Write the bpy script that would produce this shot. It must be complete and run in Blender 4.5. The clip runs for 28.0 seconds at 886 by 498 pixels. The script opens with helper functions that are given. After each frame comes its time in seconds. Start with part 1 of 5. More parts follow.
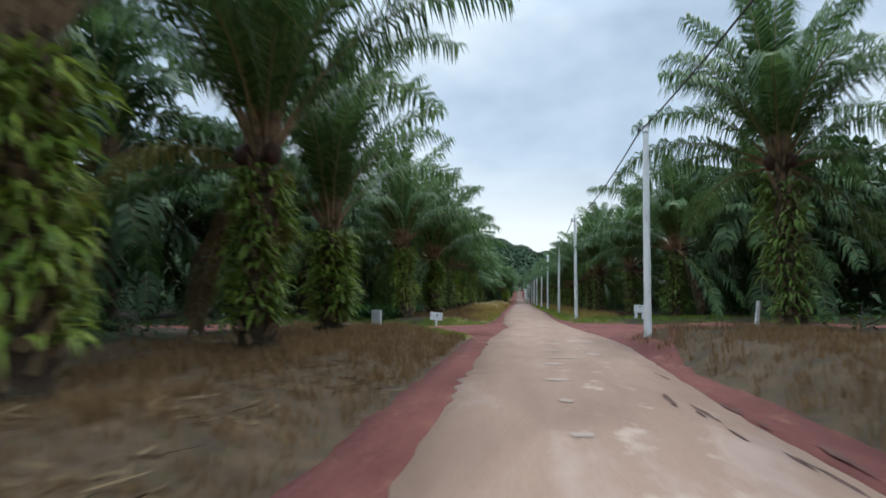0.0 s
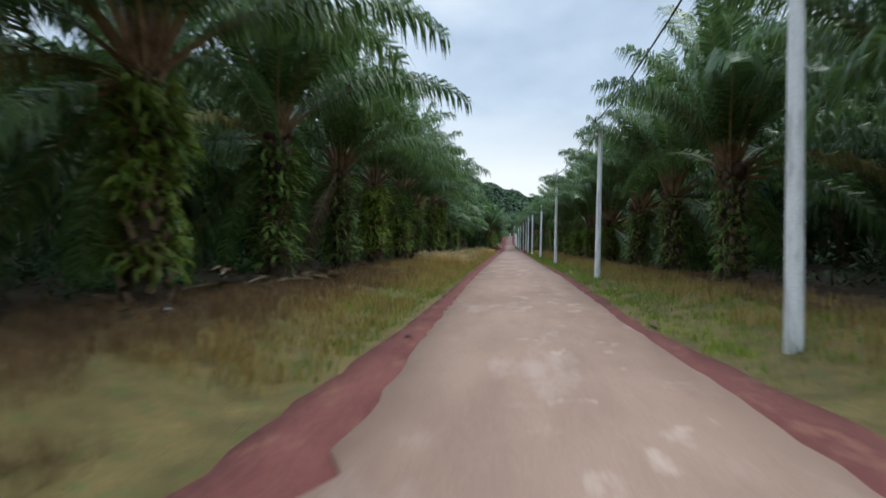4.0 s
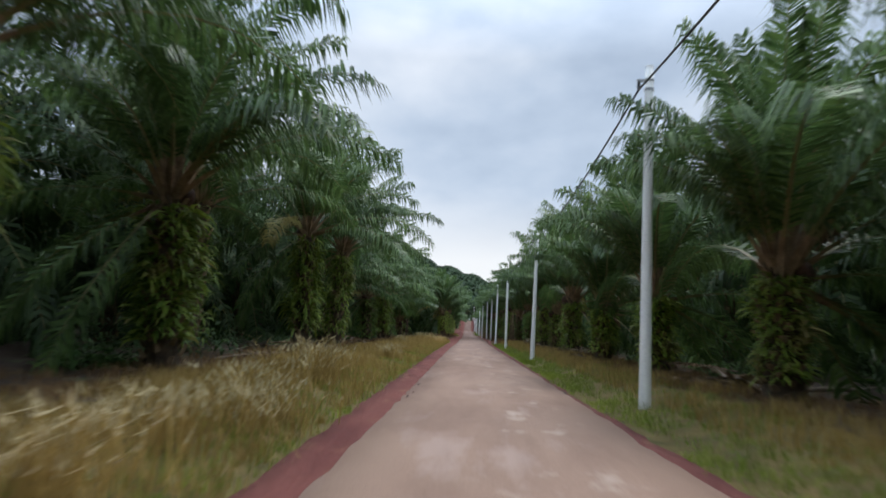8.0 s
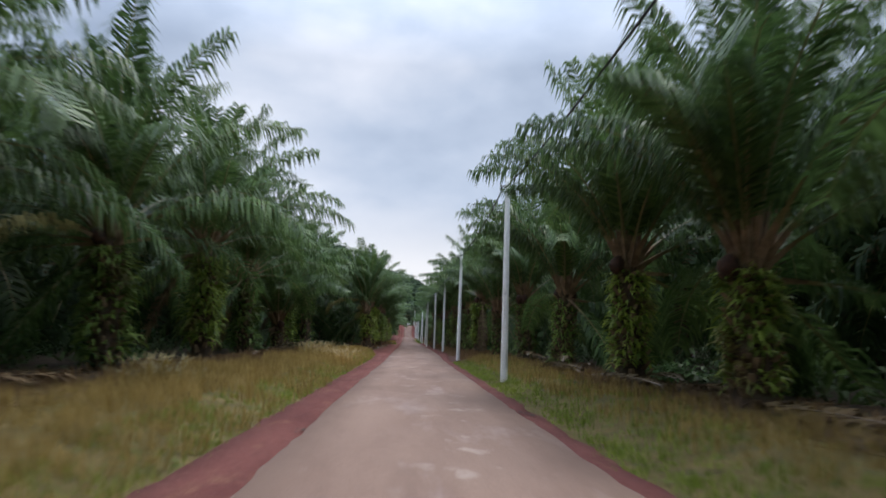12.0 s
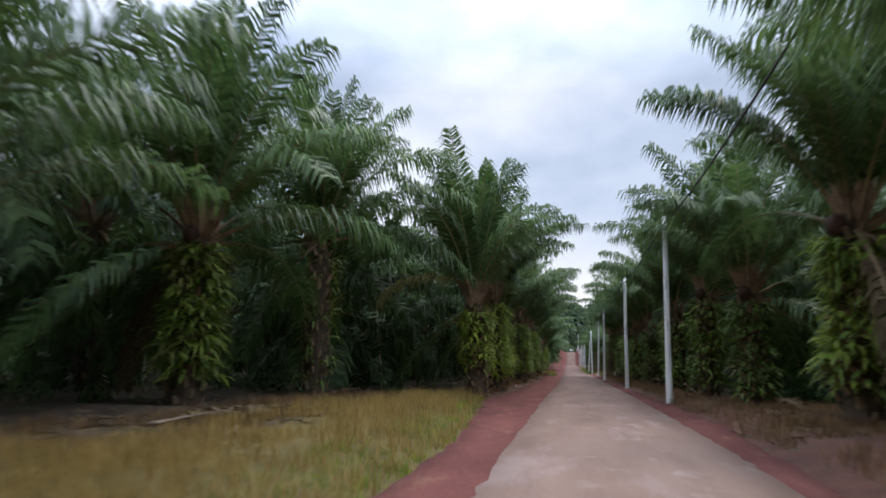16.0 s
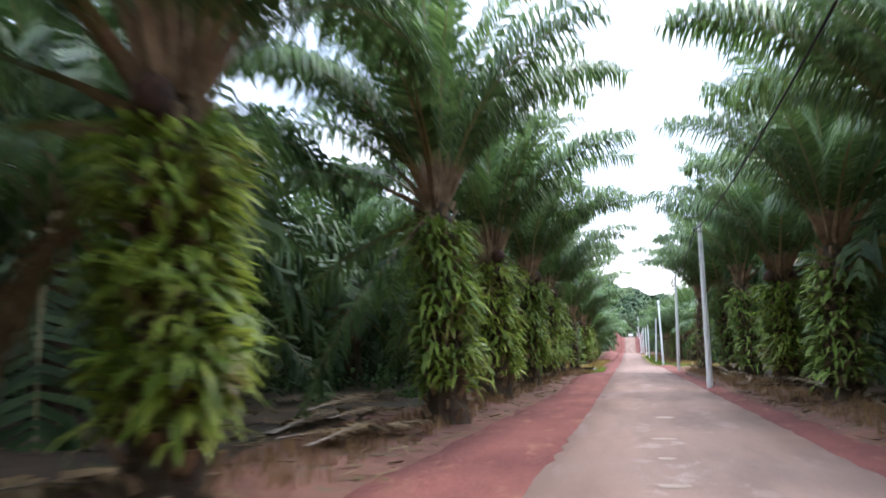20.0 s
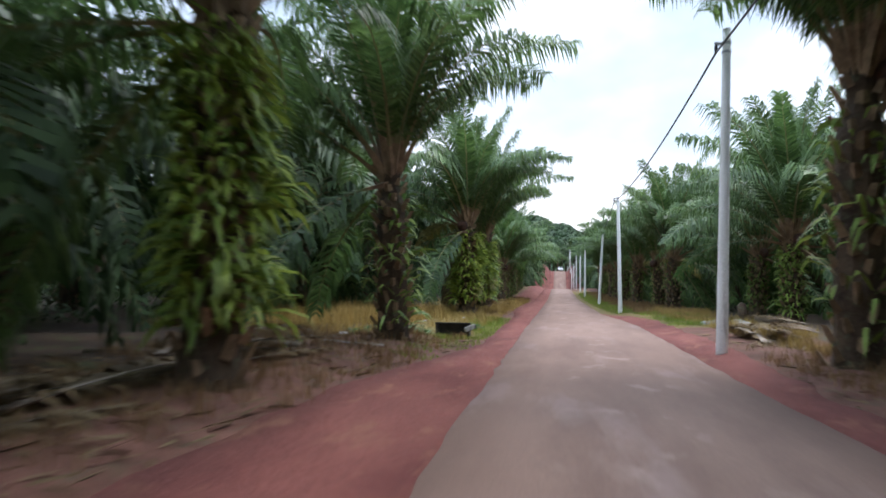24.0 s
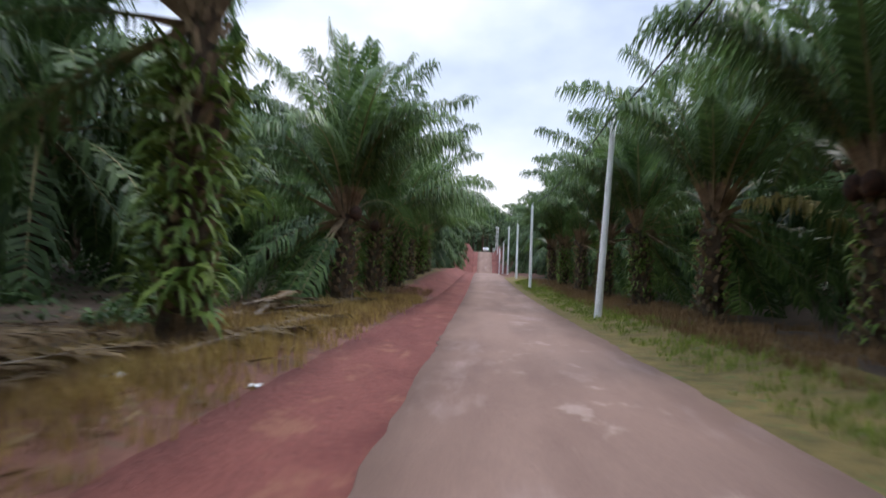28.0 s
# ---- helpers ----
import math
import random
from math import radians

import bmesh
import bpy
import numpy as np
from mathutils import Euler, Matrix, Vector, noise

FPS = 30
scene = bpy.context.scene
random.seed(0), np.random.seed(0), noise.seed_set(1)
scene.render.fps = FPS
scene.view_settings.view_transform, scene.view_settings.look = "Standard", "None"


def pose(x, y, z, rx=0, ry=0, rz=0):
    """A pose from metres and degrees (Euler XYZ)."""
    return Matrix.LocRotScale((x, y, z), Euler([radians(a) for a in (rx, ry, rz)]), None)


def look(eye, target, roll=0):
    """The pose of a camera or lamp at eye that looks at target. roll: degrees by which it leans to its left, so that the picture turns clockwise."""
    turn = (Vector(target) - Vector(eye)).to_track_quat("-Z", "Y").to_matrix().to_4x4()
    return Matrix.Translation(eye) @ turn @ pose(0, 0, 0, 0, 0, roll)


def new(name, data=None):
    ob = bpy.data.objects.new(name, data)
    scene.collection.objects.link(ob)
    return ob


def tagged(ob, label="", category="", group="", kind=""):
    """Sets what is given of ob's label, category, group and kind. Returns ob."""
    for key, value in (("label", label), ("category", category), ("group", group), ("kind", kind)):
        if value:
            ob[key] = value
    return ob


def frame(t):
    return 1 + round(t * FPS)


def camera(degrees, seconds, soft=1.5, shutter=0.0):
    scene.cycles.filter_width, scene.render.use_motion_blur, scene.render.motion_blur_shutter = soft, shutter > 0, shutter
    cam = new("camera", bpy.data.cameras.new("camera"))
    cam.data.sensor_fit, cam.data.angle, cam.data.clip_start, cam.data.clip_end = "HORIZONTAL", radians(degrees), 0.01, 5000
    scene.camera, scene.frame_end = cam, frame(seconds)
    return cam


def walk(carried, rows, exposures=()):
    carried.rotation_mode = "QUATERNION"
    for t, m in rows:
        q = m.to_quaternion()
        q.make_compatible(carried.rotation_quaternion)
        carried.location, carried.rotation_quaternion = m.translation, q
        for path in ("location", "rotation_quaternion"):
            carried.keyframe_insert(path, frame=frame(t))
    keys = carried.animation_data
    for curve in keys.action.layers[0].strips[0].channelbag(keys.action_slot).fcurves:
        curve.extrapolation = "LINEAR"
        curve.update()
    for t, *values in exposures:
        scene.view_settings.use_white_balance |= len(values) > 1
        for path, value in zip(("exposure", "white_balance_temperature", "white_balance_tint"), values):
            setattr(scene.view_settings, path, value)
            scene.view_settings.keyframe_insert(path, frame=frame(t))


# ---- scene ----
cam = camera(66.01, 28.0, soft=1.65, shutter=0.5)
PATH = [
    (0, (-0.312, -7.812, 1.478), (-1.396, 2.102, 2.208), -0.21),
    (0.5, (-0.186, -2.925, 1.482), (-1.091, 7.022, 1.970), -0.00),
    (1, (-0.077, 1.984, 1.485), (-0.950, 11.935, 1.952), -0.25),
    (1.5, (0.005, 6.941, 1.487), (-1.195, 16.858, 1.935), -0.00),
    (2, (0.044, 11.864, 1.489), (-1.237, 21.774, 1.860), 1.89),
    (2.5, (0.025, 16.675, 1.492), (-1.249, 26.588, 1.798), 0.15),
    (3, (-0.010, 21.376, 1.492), (-1.153, 31.309, 1.668), 0.26),
    (3.5, (-0.028, 26.030, 1.487), (-1.242, 35.954, 1.686), -0.08),
    (4, (-0.036, 30.809, 1.481), (-0.985, 40.763, 1.416), 0.07),
    (4.5, (-0.034, 35.681, 1.478), (-0.926, 45.639, 1.687), -0.74),
    (6.5, (-0.028, 55.185, 1.499), (-0.588, 65.134, 2.335), 0.92),
    (7, (-0.050, 60.018, 1.503), (-0.603, 69.968, 2.332), 0.07),
    (7.5, (-0.069, 64.738, 1.505), (-0.373, 74.694, 2.391), 1.80),
    (8, (-0.084, 69.395, 1.504), (-0.462, 79.319, 2.676), 2.01),
    (8.5, (-0.088, 74.030, 1.497), (-0.145, 83.931, 2.897), 1.58),
    (9, (-0.092, 78.737, 1.490), (-0.018, 88.651, 2.797), 1.72),
    (9.5, (-0.072, 83.503, 1.481), (0.259, 93.397, 2.894), 2.67),
    (10, (-0.029, 88.287, 1.473), (0.225, 98.218, 2.618), 2.13),
    (10.5, (0.032, 93.079, 1.472), (0.331, 103.000, 2.688), 0.60),
    (11, (0.069, 97.875, 1.472), (0.234, 107.787, 2.784), 1.43),
    (11.5, (0.085, 102.612, 1.471), (0.270, 112.521, 2.805), 2.20),
    (12, (0.122, 107.432, 1.472), (0.615, 117.337, 2.758), 1.39),
    (12.5, (0.161, 112.284, 1.472), (0.634, 122.241, 2.261), 0.20),
    (14.5, (0.262, 131.691, 1.468), (-0.110, 141.497, 3.392), 0.93),
    (15, (0.219, 136.694, 1.469), (-0.852, 146.489, 3.176), 0.55),
    (15.5, (0.112, 141.707, 1.474), (-1.472, 151.468, 2.960), 1.74),
    (16, (-0.014, 146.653, 1.480), (-1.811, 156.352, 3.125), 0.84),
    (16.5, (-0.115, 151.504, 1.483), (-2.053, 161.186, 3.062), 0.62),
    (17, (-0.166, 156.287, 1.488), (-2.070, 165.879, 3.581), -0.13),
    (17.5, (-0.162, 161.077, 1.493), (-2.327, 170.629, 3.513), -1.51),
    (18, (-0.157, 165.851, 1.494), (-2.237, 175.486, 3.179), -1.94),
    (18.5, (-0.109, 170.530, 1.495), (-2.199, 180.202, 2.938), -0.49),
    (19, (-0.009, 175.141, 1.500), (-2.295, 184.768, 2.944), 0.58),
    (19.5, (0.116, 179.848, 1.507), (-2.256, 189.412, 3.213), 0.04),
    (20, (0.198, 184.609, 1.513), (-2.354, 194.155, 3.052), -1.06),
    (20.5, (0.234, 189.380, 1.513), (-2.084, 199.025, 2.779), -1.39),
    (21, (0.232, 194.045, 1.506), (-1.898, 203.741, 2.711), 0.35),
    (21.5, (0.222, 198.806, 1.496), (-1.738, 208.567, 2.437), -0.11),
    (23.5, (0.172, 217.570, 1.481), (-1.620, 227.395, 1.986), 0.79),
    (24, (0.136, 222.369, 1.481), (-1.529, 232.214, 2.033), 0.48),
    (24.5, (0.084, 227.278, 1.485), (-1.443, 237.132, 2.238), 0.51),
    (25, (0.027, 232.247, 1.492), (-1.511, 242.107, 2.140), 0.93),
    (25.5, (-0.013, 237.276, 1.504), (-1.393, 247.159, 2.154), 0.49),
    (26, (-0.056, 242.139, 1.517), (-1.261, 252.048, 2.127), 0.90),
    (26.5, (-0.076, 246.886, 1.521), (-1.135, 256.820, 1.951), 1.86),
    (27, (-0.098, 251.560, 1.506), (-1.003, 261.503, 2.062), 1.33),
    (27.5, (-0.137, 256.156, 1.474), (-0.813, 266.113, 2.114), 0.87),
    (28, (-0.208, 260.727, 1.433), (-0.776, 270.706, 1.745), 1.83),
]
EXPOSURES = [(0, 0.1, 6250, 6), (4.5, 0.08, 6250, 8), (6.5, 0.05, 6400, 10), (10.0, 0.0, 6500, 13), (12.5, 0.0, 6500, 15), (14.5, -0.1, 6600, 15), (15.2, -0.05, 6600, 16), (16.0, 0.2, 6500, 16), (17.0, 0.5, 6400, 16), (18.5, 1.3, 6350, 17), (20.0, 1.6, 6350, 16), (21.5, 1.65, 6350, 15), (23.5, 1.15, 6350, 13), (25.0, 0.55, 6500, 14), (26.5, 0.65, 6500, 18), (28.0, 0.5, 6500, 17)]
walk(cam, [(t, look(eye, target, roll)) for t, eye, target, roll in PATH], EXPOSURES)

rng = np.random.default_rng(7)


# ---- node helpers ----
def nodes_of(name):
    m = bpy.data.materials.new(name)
    m.use_nodes = True
    nt = m.node_tree
    return m, nt, nt.nodes["Principled BSDF"]


def add(nt, kind, **values):
    n = nt.nodes.new(kind)
    for key, value in values.items():
        if key in n.inputs:
            n.inputs[key].default_value = value
    return n


def noise_tex(nt, scale, detail=4.0, rough=0.6, coord=None, stretch=None):
    n = add(nt, "ShaderNodeTexNoise", Scale=scale, Detail=detail, Roughness=rough)
    if coord is not None:
        if stretch:
            mp = nt.nodes.new("ShaderNodeMapping")
            mp.inputs["Scale"].default_value = stretch
            nt.links.new(coord, mp.inputs["Vector"])
            coord = mp.outputs["Vector"]
        nt.links.new(coord, n.inputs["Vector"])
    return n


def ramp(nt, source, stops):
    r = nt.nodes.new("ShaderNodeValToRGB")
    while len(r.color_ramp.elements) < len(stops):
        r.color_ramp.elements.new(0.5)
    for e, (p, c) in zip(r.color_ramp.elements, stops):
        e.position, e.color = p, (*c, 1)
    nt.links.new(source, r.inputs["Fac"])
    return r


def mixed(nt, fac, a, b, mode="MIX"):
    m = nt.nodes.new("ShaderNodeMix")
    m.data_type, m.blend_type = "RGBA", mode
    for socket, value in ((m.inputs["Factor"], fac), (m.inputs[6], a), (m.inputs[7], b)):
        if hasattr(value, "is_linked"):
            nt.links.new(value, socket)
        elif isinstance(value, tuple):
            socket.default_value = (*value, 1)
        else:
            socket.default_value = value
    return m.outputs[2]


def bumped(nt, bsdf, height, strength, distance):
    b = add(nt, "ShaderNodeBump", Strength=strength, Distance=distance)
    nt.links.new(height, b.inputs["Height"])
    nt.links.new(b.outputs["Normal"], bsdf.inputs["Normal"])


def surface(name, low, high, scale, rough=0.85, bump=0.3, depth=0.02, fine=30.0, stretch=None, spot=None, spec=0.3):
    """A material of two colours mixed by coarse and fine noise, with relief; spot: a third colour in scattered stains."""
    m, nt, b = nodes_of(name)
    pos = nt.nodes.new("ShaderNodeNewGeometry").outputs["Position"]
    big = noise_tex(nt, scale, 5, 0.6, pos, stretch)
    small = noise_tex(nt, fine, 4, 0.7, pos)
    r = ramp(nt, big.outputs["Fac"], [(0.32, low), (0.68, high)])
    g = ramp(nt, small.outputs["Fac"], [(0.25, (0.72, 0.72, 0.72)), (0.75, (1.18, 1.18, 1.18))])
    colour = mixed(nt, 1.0, r.outputs["Color"], g.outputs["Color"], "MULTIPLY")
    if spot:
        s = noise_tex(nt, scale * 2.3, 5, 0.65, pos, stretch)
        sr = ramp(nt, s.outputs["Fac"], [(0.56, (0, 0, 0)), (0.66, (1, 1, 1))])
        colour = mixed(nt, sr.outputs["Color"], colour, spot)
    nt.links.new(colour, b.inputs["Base Color"])
    b.inputs["Roughness"].default_value = rough
    b.inputs["Specular IOR Level"].default_value = spec
    bumped(nt, b, small.outputs["Fac"], bump, depth)
    return m


def leafy(name, dark, light, rough=0.42, through_light=0.25, spec=0.5, tint=None):
    """Leaves: each leaf a little different, glossy, with some light coming through."""
    m, nt, b = nodes_of(name)
    geo = nt.nodes.new("ShaderNodeNewGeometry")
    info = nt.nodes.new("ShaderNodeObjectInfo")
    r = ramp(nt, geo.outputs["Random Per Island"], [(0.0, dark), (1.0, light)])
    o = ramp(nt, info.outputs["Random"], [(0.0, (0.7, 0.75, 0.7)), (1.0, (1.25, 1.2, 1.1))])
    colour = mixed(nt, 1.0, r.outputs["Color"], o.outputs["Color"], "MULTIPLY")
    n = noise_tex(nt, 1.3, 3, 0.6, geo.outputs["Position"])
    g = ramp(nt, n.outputs["Fac"], [(0.3, (0.75, 0.75, 0.75)), (0.7, (1.2, 1.2, 1.2))])
    colour = mixed(nt, 1.0, colour, g.outputs["Color"], "MULTIPLY")
    if tint:
        s = ramp(nt, noise_tex(nt, 0.9, 2, 0.5, geo.outputs["Position"]).outputs["Fac"], [(0.58, (0, 0, 0)), (0.7, (1, 1, 1))])
        colour = mixed(nt, s.outputs["Color"], colour, tint)
    nt.links.new(colour, b.inputs["Base Color"])
    b.inputs["Roughness"].default_value = rough
    b.inputs["Specular IOR Level"].default_value = spec
    t = nt.nodes.new("ShaderNodeBsdfTranslucent")
    nt.links.new(colour, t.inputs["Color"])
    mx = nt.nodes.new("ShaderNodeMixShader")
    mx.inputs[0].default_value = through_light
    out = nt.nodes["Material Output"]
    nt.links.new(b.outputs[0], mx.inputs[1])
    nt.links.new(t.outputs[0], mx.inputs[2])
    nt.links.new(mx.outputs[0], out.inputs["Surface"])
    return m


# ---- sky and sun ----
SUN_UP, SUN_ROUND = radians(62), radians(-35)
world = bpy.data.worlds.new("overcast_sky")
scene.world = world
world.use_nodes = True
wt = world.node_tree
back = wt.nodes["Background"]
sky = wt.nodes.new("ShaderNodeTexSky")
sky.sky_type, sky.sun_disc, sky.sun_elevation, sky.sun_rotation = "NISHITA", False, SUN_UP, SUN_ROUND
where = wt.nodes.new("ShaderNodeTexCoord").outputs["Generated"]
cloud = noise_tex(wt, 1.9, 4, 0.5, where, (1.0, 1.0, 2.0))
veil = noise_tex(wt, 5.0, 5, 0.55, where, (1.0, 1.0, 1.7))
both = wt.nodes.new("ShaderNodeMath")
both.operation = "MULTIPLY_ADD"
both.inputs[1].default_value = 0.3
wt.links.new(veil.outputs["Fac"], both.inputs[0])
wt.links.new(cloud.outputs["Fac"], both.inputs[2])
deck = ramp(wt, both.outputs[0], [(0.54, (4.3, 5.5, 7.2)), (0.68, (6.5, 7.8, 9.5)), (0.86, (10.0, 10.9, 12.0))])
sep = wt.nodes.new("ShaderNodeSeparateXYZ")
wt.links.new(where, sep.inputs[0])
low = ramp(wt, sep.outputs["Z"], [(0.0, (1, 1, 1)), (0.1, (0.9, 0.9, 0.9)), (0.2, (0.0, 0.0, 0.0))])
lit = mixed(wt, low.outputs["Color"], deck.outputs["Color"], (11.8, 12.1, 12.3))
high = ramp(wt, sep.outputs["Z"], [(0.38, (1, 1, 1)), (0.64, (2.6, 2.6, 2.6)), (1.0, (4.0, 4.0, 4.0))])
lit = mixed(wt, 1.0, lit, high.outputs["Color"], "MULTIPLY")
over = mixed(wt, 0.9, sky.outputs["Color"], lit)
wt.links.new(over, back.inputs["Color"])
back.inputs["Strength"].default_value = 0.085

sun = new("sun", bpy.data.lights.new("sun", "SUN"))
sun.data.energy, sun.data.angle, sun.data.color = 1.5, radians(22), (1.0, 0.97, 0.92)
sun.matrix_world = look((0, 0, 50), (-math.sin(-SUN_ROUND) * 50 * math.cos(SUN_UP), -math.cos(SUN_ROUND) * 50 * math.cos(SUN_UP), 50 - 50 * math.sin(SUN_UP)))

# ---- materials ----
M_ROAD = surface("worn_pink_road", (0.257, 0.162, 0.118), (0.338, 0.226, 0.168), 0.35, 0.85, 0.35, 0.01, 45, (1, 0.25, 1), (0.35, 0.25, 0.205))
nt = M_ROAD.node_tree
colour_in = nt.nodes["Principled BSDF"].inputs["Base Color"]
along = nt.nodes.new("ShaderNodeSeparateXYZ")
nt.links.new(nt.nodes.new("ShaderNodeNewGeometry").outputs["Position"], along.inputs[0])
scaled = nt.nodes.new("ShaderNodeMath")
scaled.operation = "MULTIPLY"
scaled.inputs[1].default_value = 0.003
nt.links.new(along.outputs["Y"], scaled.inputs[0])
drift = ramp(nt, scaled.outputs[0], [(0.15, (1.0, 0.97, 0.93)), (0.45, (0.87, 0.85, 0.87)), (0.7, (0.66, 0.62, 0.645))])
tone = colour_in.links[0].from_socket
# pale worn patches and smears, mostly along the wheel track right of the middle
band = nt.nodes.new("ShaderNodeMapRange")
band.interpolation_type = "SMOOTHSTEP"
band.inputs["From Min"].default_value, band.inputs["From Max"].default_value = 1.3, 0.2
aside = nt.nodes.new("ShaderNodeMath")
aside.operation = "SUBTRACT"
aside.inputs[1].default_value = 0.95
nt.links.new(along.outputs["X"], aside.inputs[0])
away = nt.nodes.new("ShaderNodeMath")
away.operation = "ABSOLUTE"
nt.links.new(aside.outputs[0], away.inputs[0])
nt.links.new(away.outputs[0], band.inputs["Value"])
spots = noise_tex(nt, 1.7, 6, 0.62, nt.nodes.new("ShaderNodeNewGeometry").outputs["Position"], (1.0, 0.55, 1.0))
worn = ramp(nt, spots.outputs["Fac"], [(0.58, (0, 0, 0)), (0.64, (0.6, 0.6, 0.6)), (0.73, (1, 1, 1))])
both_masks = mixed(nt, 1.0, worn.outputs["Color"], band.outputs["Result"], "MULTIPLY")
tone = mixed(nt, both_masks, tone, (0.44, 0.34, 0.275))
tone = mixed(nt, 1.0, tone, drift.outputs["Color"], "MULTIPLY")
# darker damp-looking blotches and oil streaks
blotch = noise_tex(nt, 0.8, 5, 0.6, nt.nodes.new("ShaderNodeNewGeometry").outputs["Position"], (1.4, 0.3, 1.0))
dim = ramp(nt, blotch.outputs["Fac"], [(0.35, (0.82, 0.8, 0.8)), (0.55, (1, 1, 1))])
nt.links.new(mixed(nt, 1.0, tone, dim.outputs["Color"], "MULTIPLY"), colour_in)
M_PATCH = surface("worn_pale_paint", (0.29, 0.205, 0.157), (0.4, 0.31, 0.25), 2.6, 0.85, 0.3, 0.006, 30)
M_HOLE = surface("dark_broken_edge", (0.06, 0.034, 0.027), (0.13, 0.07, 0.055), 3.0, 0.95, 0.6, 0.02, 30)
M_RED = surface("red_laterite", (0.11, 0.03, 0.025), (0.19, 0.064, 0.05), 0.8, 0.95, 0.9, 0.05, 11, (1, 0.4, 1), (0.2, 0.085, 0.055))
M_SOIL = surface("plantation_floor", (0.025, 0.017, 0.011), (0.07, 0.044, 0.028), 0.45, 0.95, 0.7, 0.05, 12, None, (0.045, 0.06, 0.018))
M_BARE = surface("red_brown_bare_soil", (0.075, 0.031, 0.021), (0.155, 0.07, 0.049), 1.1, 0.95, 0.7, 0.04, 14, None, (0.08, 0.06, 0.035))
M_SCRUBLAND = surface("scrubby_brown_ground", (0.042, 0.028, 0.015), (0.105, 0.066, 0.035), 1.5, 0.95, 0.7, 0.05, 14, None, (0.06, 0.05, 0.02))
M_WOODLAND = surface("wooded_hillside", (0.02, 0.04, 0.02), (0.045, 0.075, 0.035), 0.02, 0.95, 0.6, 2.0, 0.09)
M_VERGE = surface("grass_verge_soil", (0.085, 0.07, 0.02), (0.19, 0.135, 0.045), 1.7, 0.95, 0.8, 0.05, 26, None, (0.085, 0.105, 0.028))
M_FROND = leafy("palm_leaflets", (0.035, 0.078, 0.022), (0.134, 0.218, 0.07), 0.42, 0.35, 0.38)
# plantation shade put into the colour: a darker, duller copy of M_FROND
M_FRONDSHADE = leafy("palm_leaflets_shaded", (0.022, 0.048, 0.015), (0.07, 0.118, 0.04), 0.55, 0.24, 0.25)
M_OLD = leafy("yellowing_leaflets", (0.19, 0.165, 0.05), (0.36, 0.31, 0.11), 0.6, 0.25, 0.3)
M_DEAD = leafy("dead_leaflets", (0.1, 0.065, 0.035), (0.2, 0.14, 0.08), 0.8, 0.15, 0.2)
M_RIB = surface("frond_rib", (0.16, 0.15, 0.06), (0.26, 0.22, 0.1), 2, 0.55, 0.2, 0.01, 20)
M_TRUNK = surface("palm_trunk", (0.042, 0.028, 0.019), (0.12, 0.08, 0.05), 2.2, 0.95, 0.9, 0.05, 14, None, (0.1, 0.1, 0.06))
M_STUB = surface("frond_base_stub", (0.13, 0.085, 0.05), (0.36, 0.25, 0.15), 2.5, 0.9, 0.6, 0.03, 18)
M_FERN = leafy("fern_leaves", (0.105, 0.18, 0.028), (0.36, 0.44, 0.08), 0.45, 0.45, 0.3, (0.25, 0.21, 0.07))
# M_FERN again with the shade on the trunks mixed into its colour
M_FERNDIM = leafy("shade_dimmed_fern_leaves", (0.085, 0.15, 0.028), (0.22, 0.3, 0.066), 0.5, 0.3, 0.25, (0.15, 0.14, 0.05))
# shade under the palms painted into the leaves: about half of M_BUSH
M_SHADE = leafy("shade_dark_leaves", (0.014, 0.034, 0.01), (0.04, 0.08, 0.022), 0.6, 0.2, 0.15)
M_BUSH = leafy("undergrowth_leaves", (0.03, 0.085, 0.02), (0.08, 0.17, 0.04), 0.5, 0.3, 0.3)
M_FRUIT = surface("palm_fruit", (0.025, 0.014, 0.01), (0.1, 0.04, 0.022), 9, 0.6, 0.8, 0.03, 40)
M_GRASS = leafy("green_grass", (0.12, 0.175, 0.025), (0.26, 0.33, 0.055), 0.6, 0.35, 0.2)
M_DRY = leafy("dry_grass", (0.28, 0.18, 0.06), (0.5, 0.35, 0.125), 0.7, 0.35, 0.2)
M_SCRUB = leafy("brown_scrub", (0.13, 0.075, 0.038), (0.28, 0.175, 0.088), 0.8, 0.3, 0.2)
M_PLUME = leafy("grass_plume", (0.4, 0.32, 0.18), (0.58, 0.48, 0.3), 0.8, 0.4, 0.1)
M_POLE = surface("pale_concrete_pole", (0.78, 0.78, 0.75), (0.9, 0.9, 0.87), 1.5, 0.8, 0.25, 0.006, 40, (1, 1, 0.2), (0.5, 0.49, 0.46))
M_STEEL = surface("galvanised_steel", (0.28, 0.29, 0.3), (0.4, 0.41, 0.42), 6, 0.5, 0.1, 0.002, 40)
M_CABLE = surface("black_cable", (0.012, 0.012, 0.013), (0.025, 0.025, 0.027), 4, 0.5, 0.2, 0.003, 60)
M_WHITE = surface("white_board_paint", (0.66, 0.66, 0.65), (0.8, 0.8, 0.79), 2.5, 0.6, 0.15, 0.003, 30, None, (0.5, 0.48, 0.44))
M_GREYP = surface("grey_board_paint", (0.42, 0.43, 0.42), (0.55, 0.56, 0.55), 2.5, 0.7, 0.15, 0.003, 30)
M_INK = surface("black_ink", (0.015, 0.015, 0.015), (0.03, 0.03, 0.03), 8, 0.6, 0.1, 0.001, 40)
M_CONC = surface("stained_concrete", (0.2, 0.19, 0.17), (0.38, 0.36, 0.33), 1.8, 0.9, 0.5, 0.02, 25, None, (0.06, 0.055, 0.05))
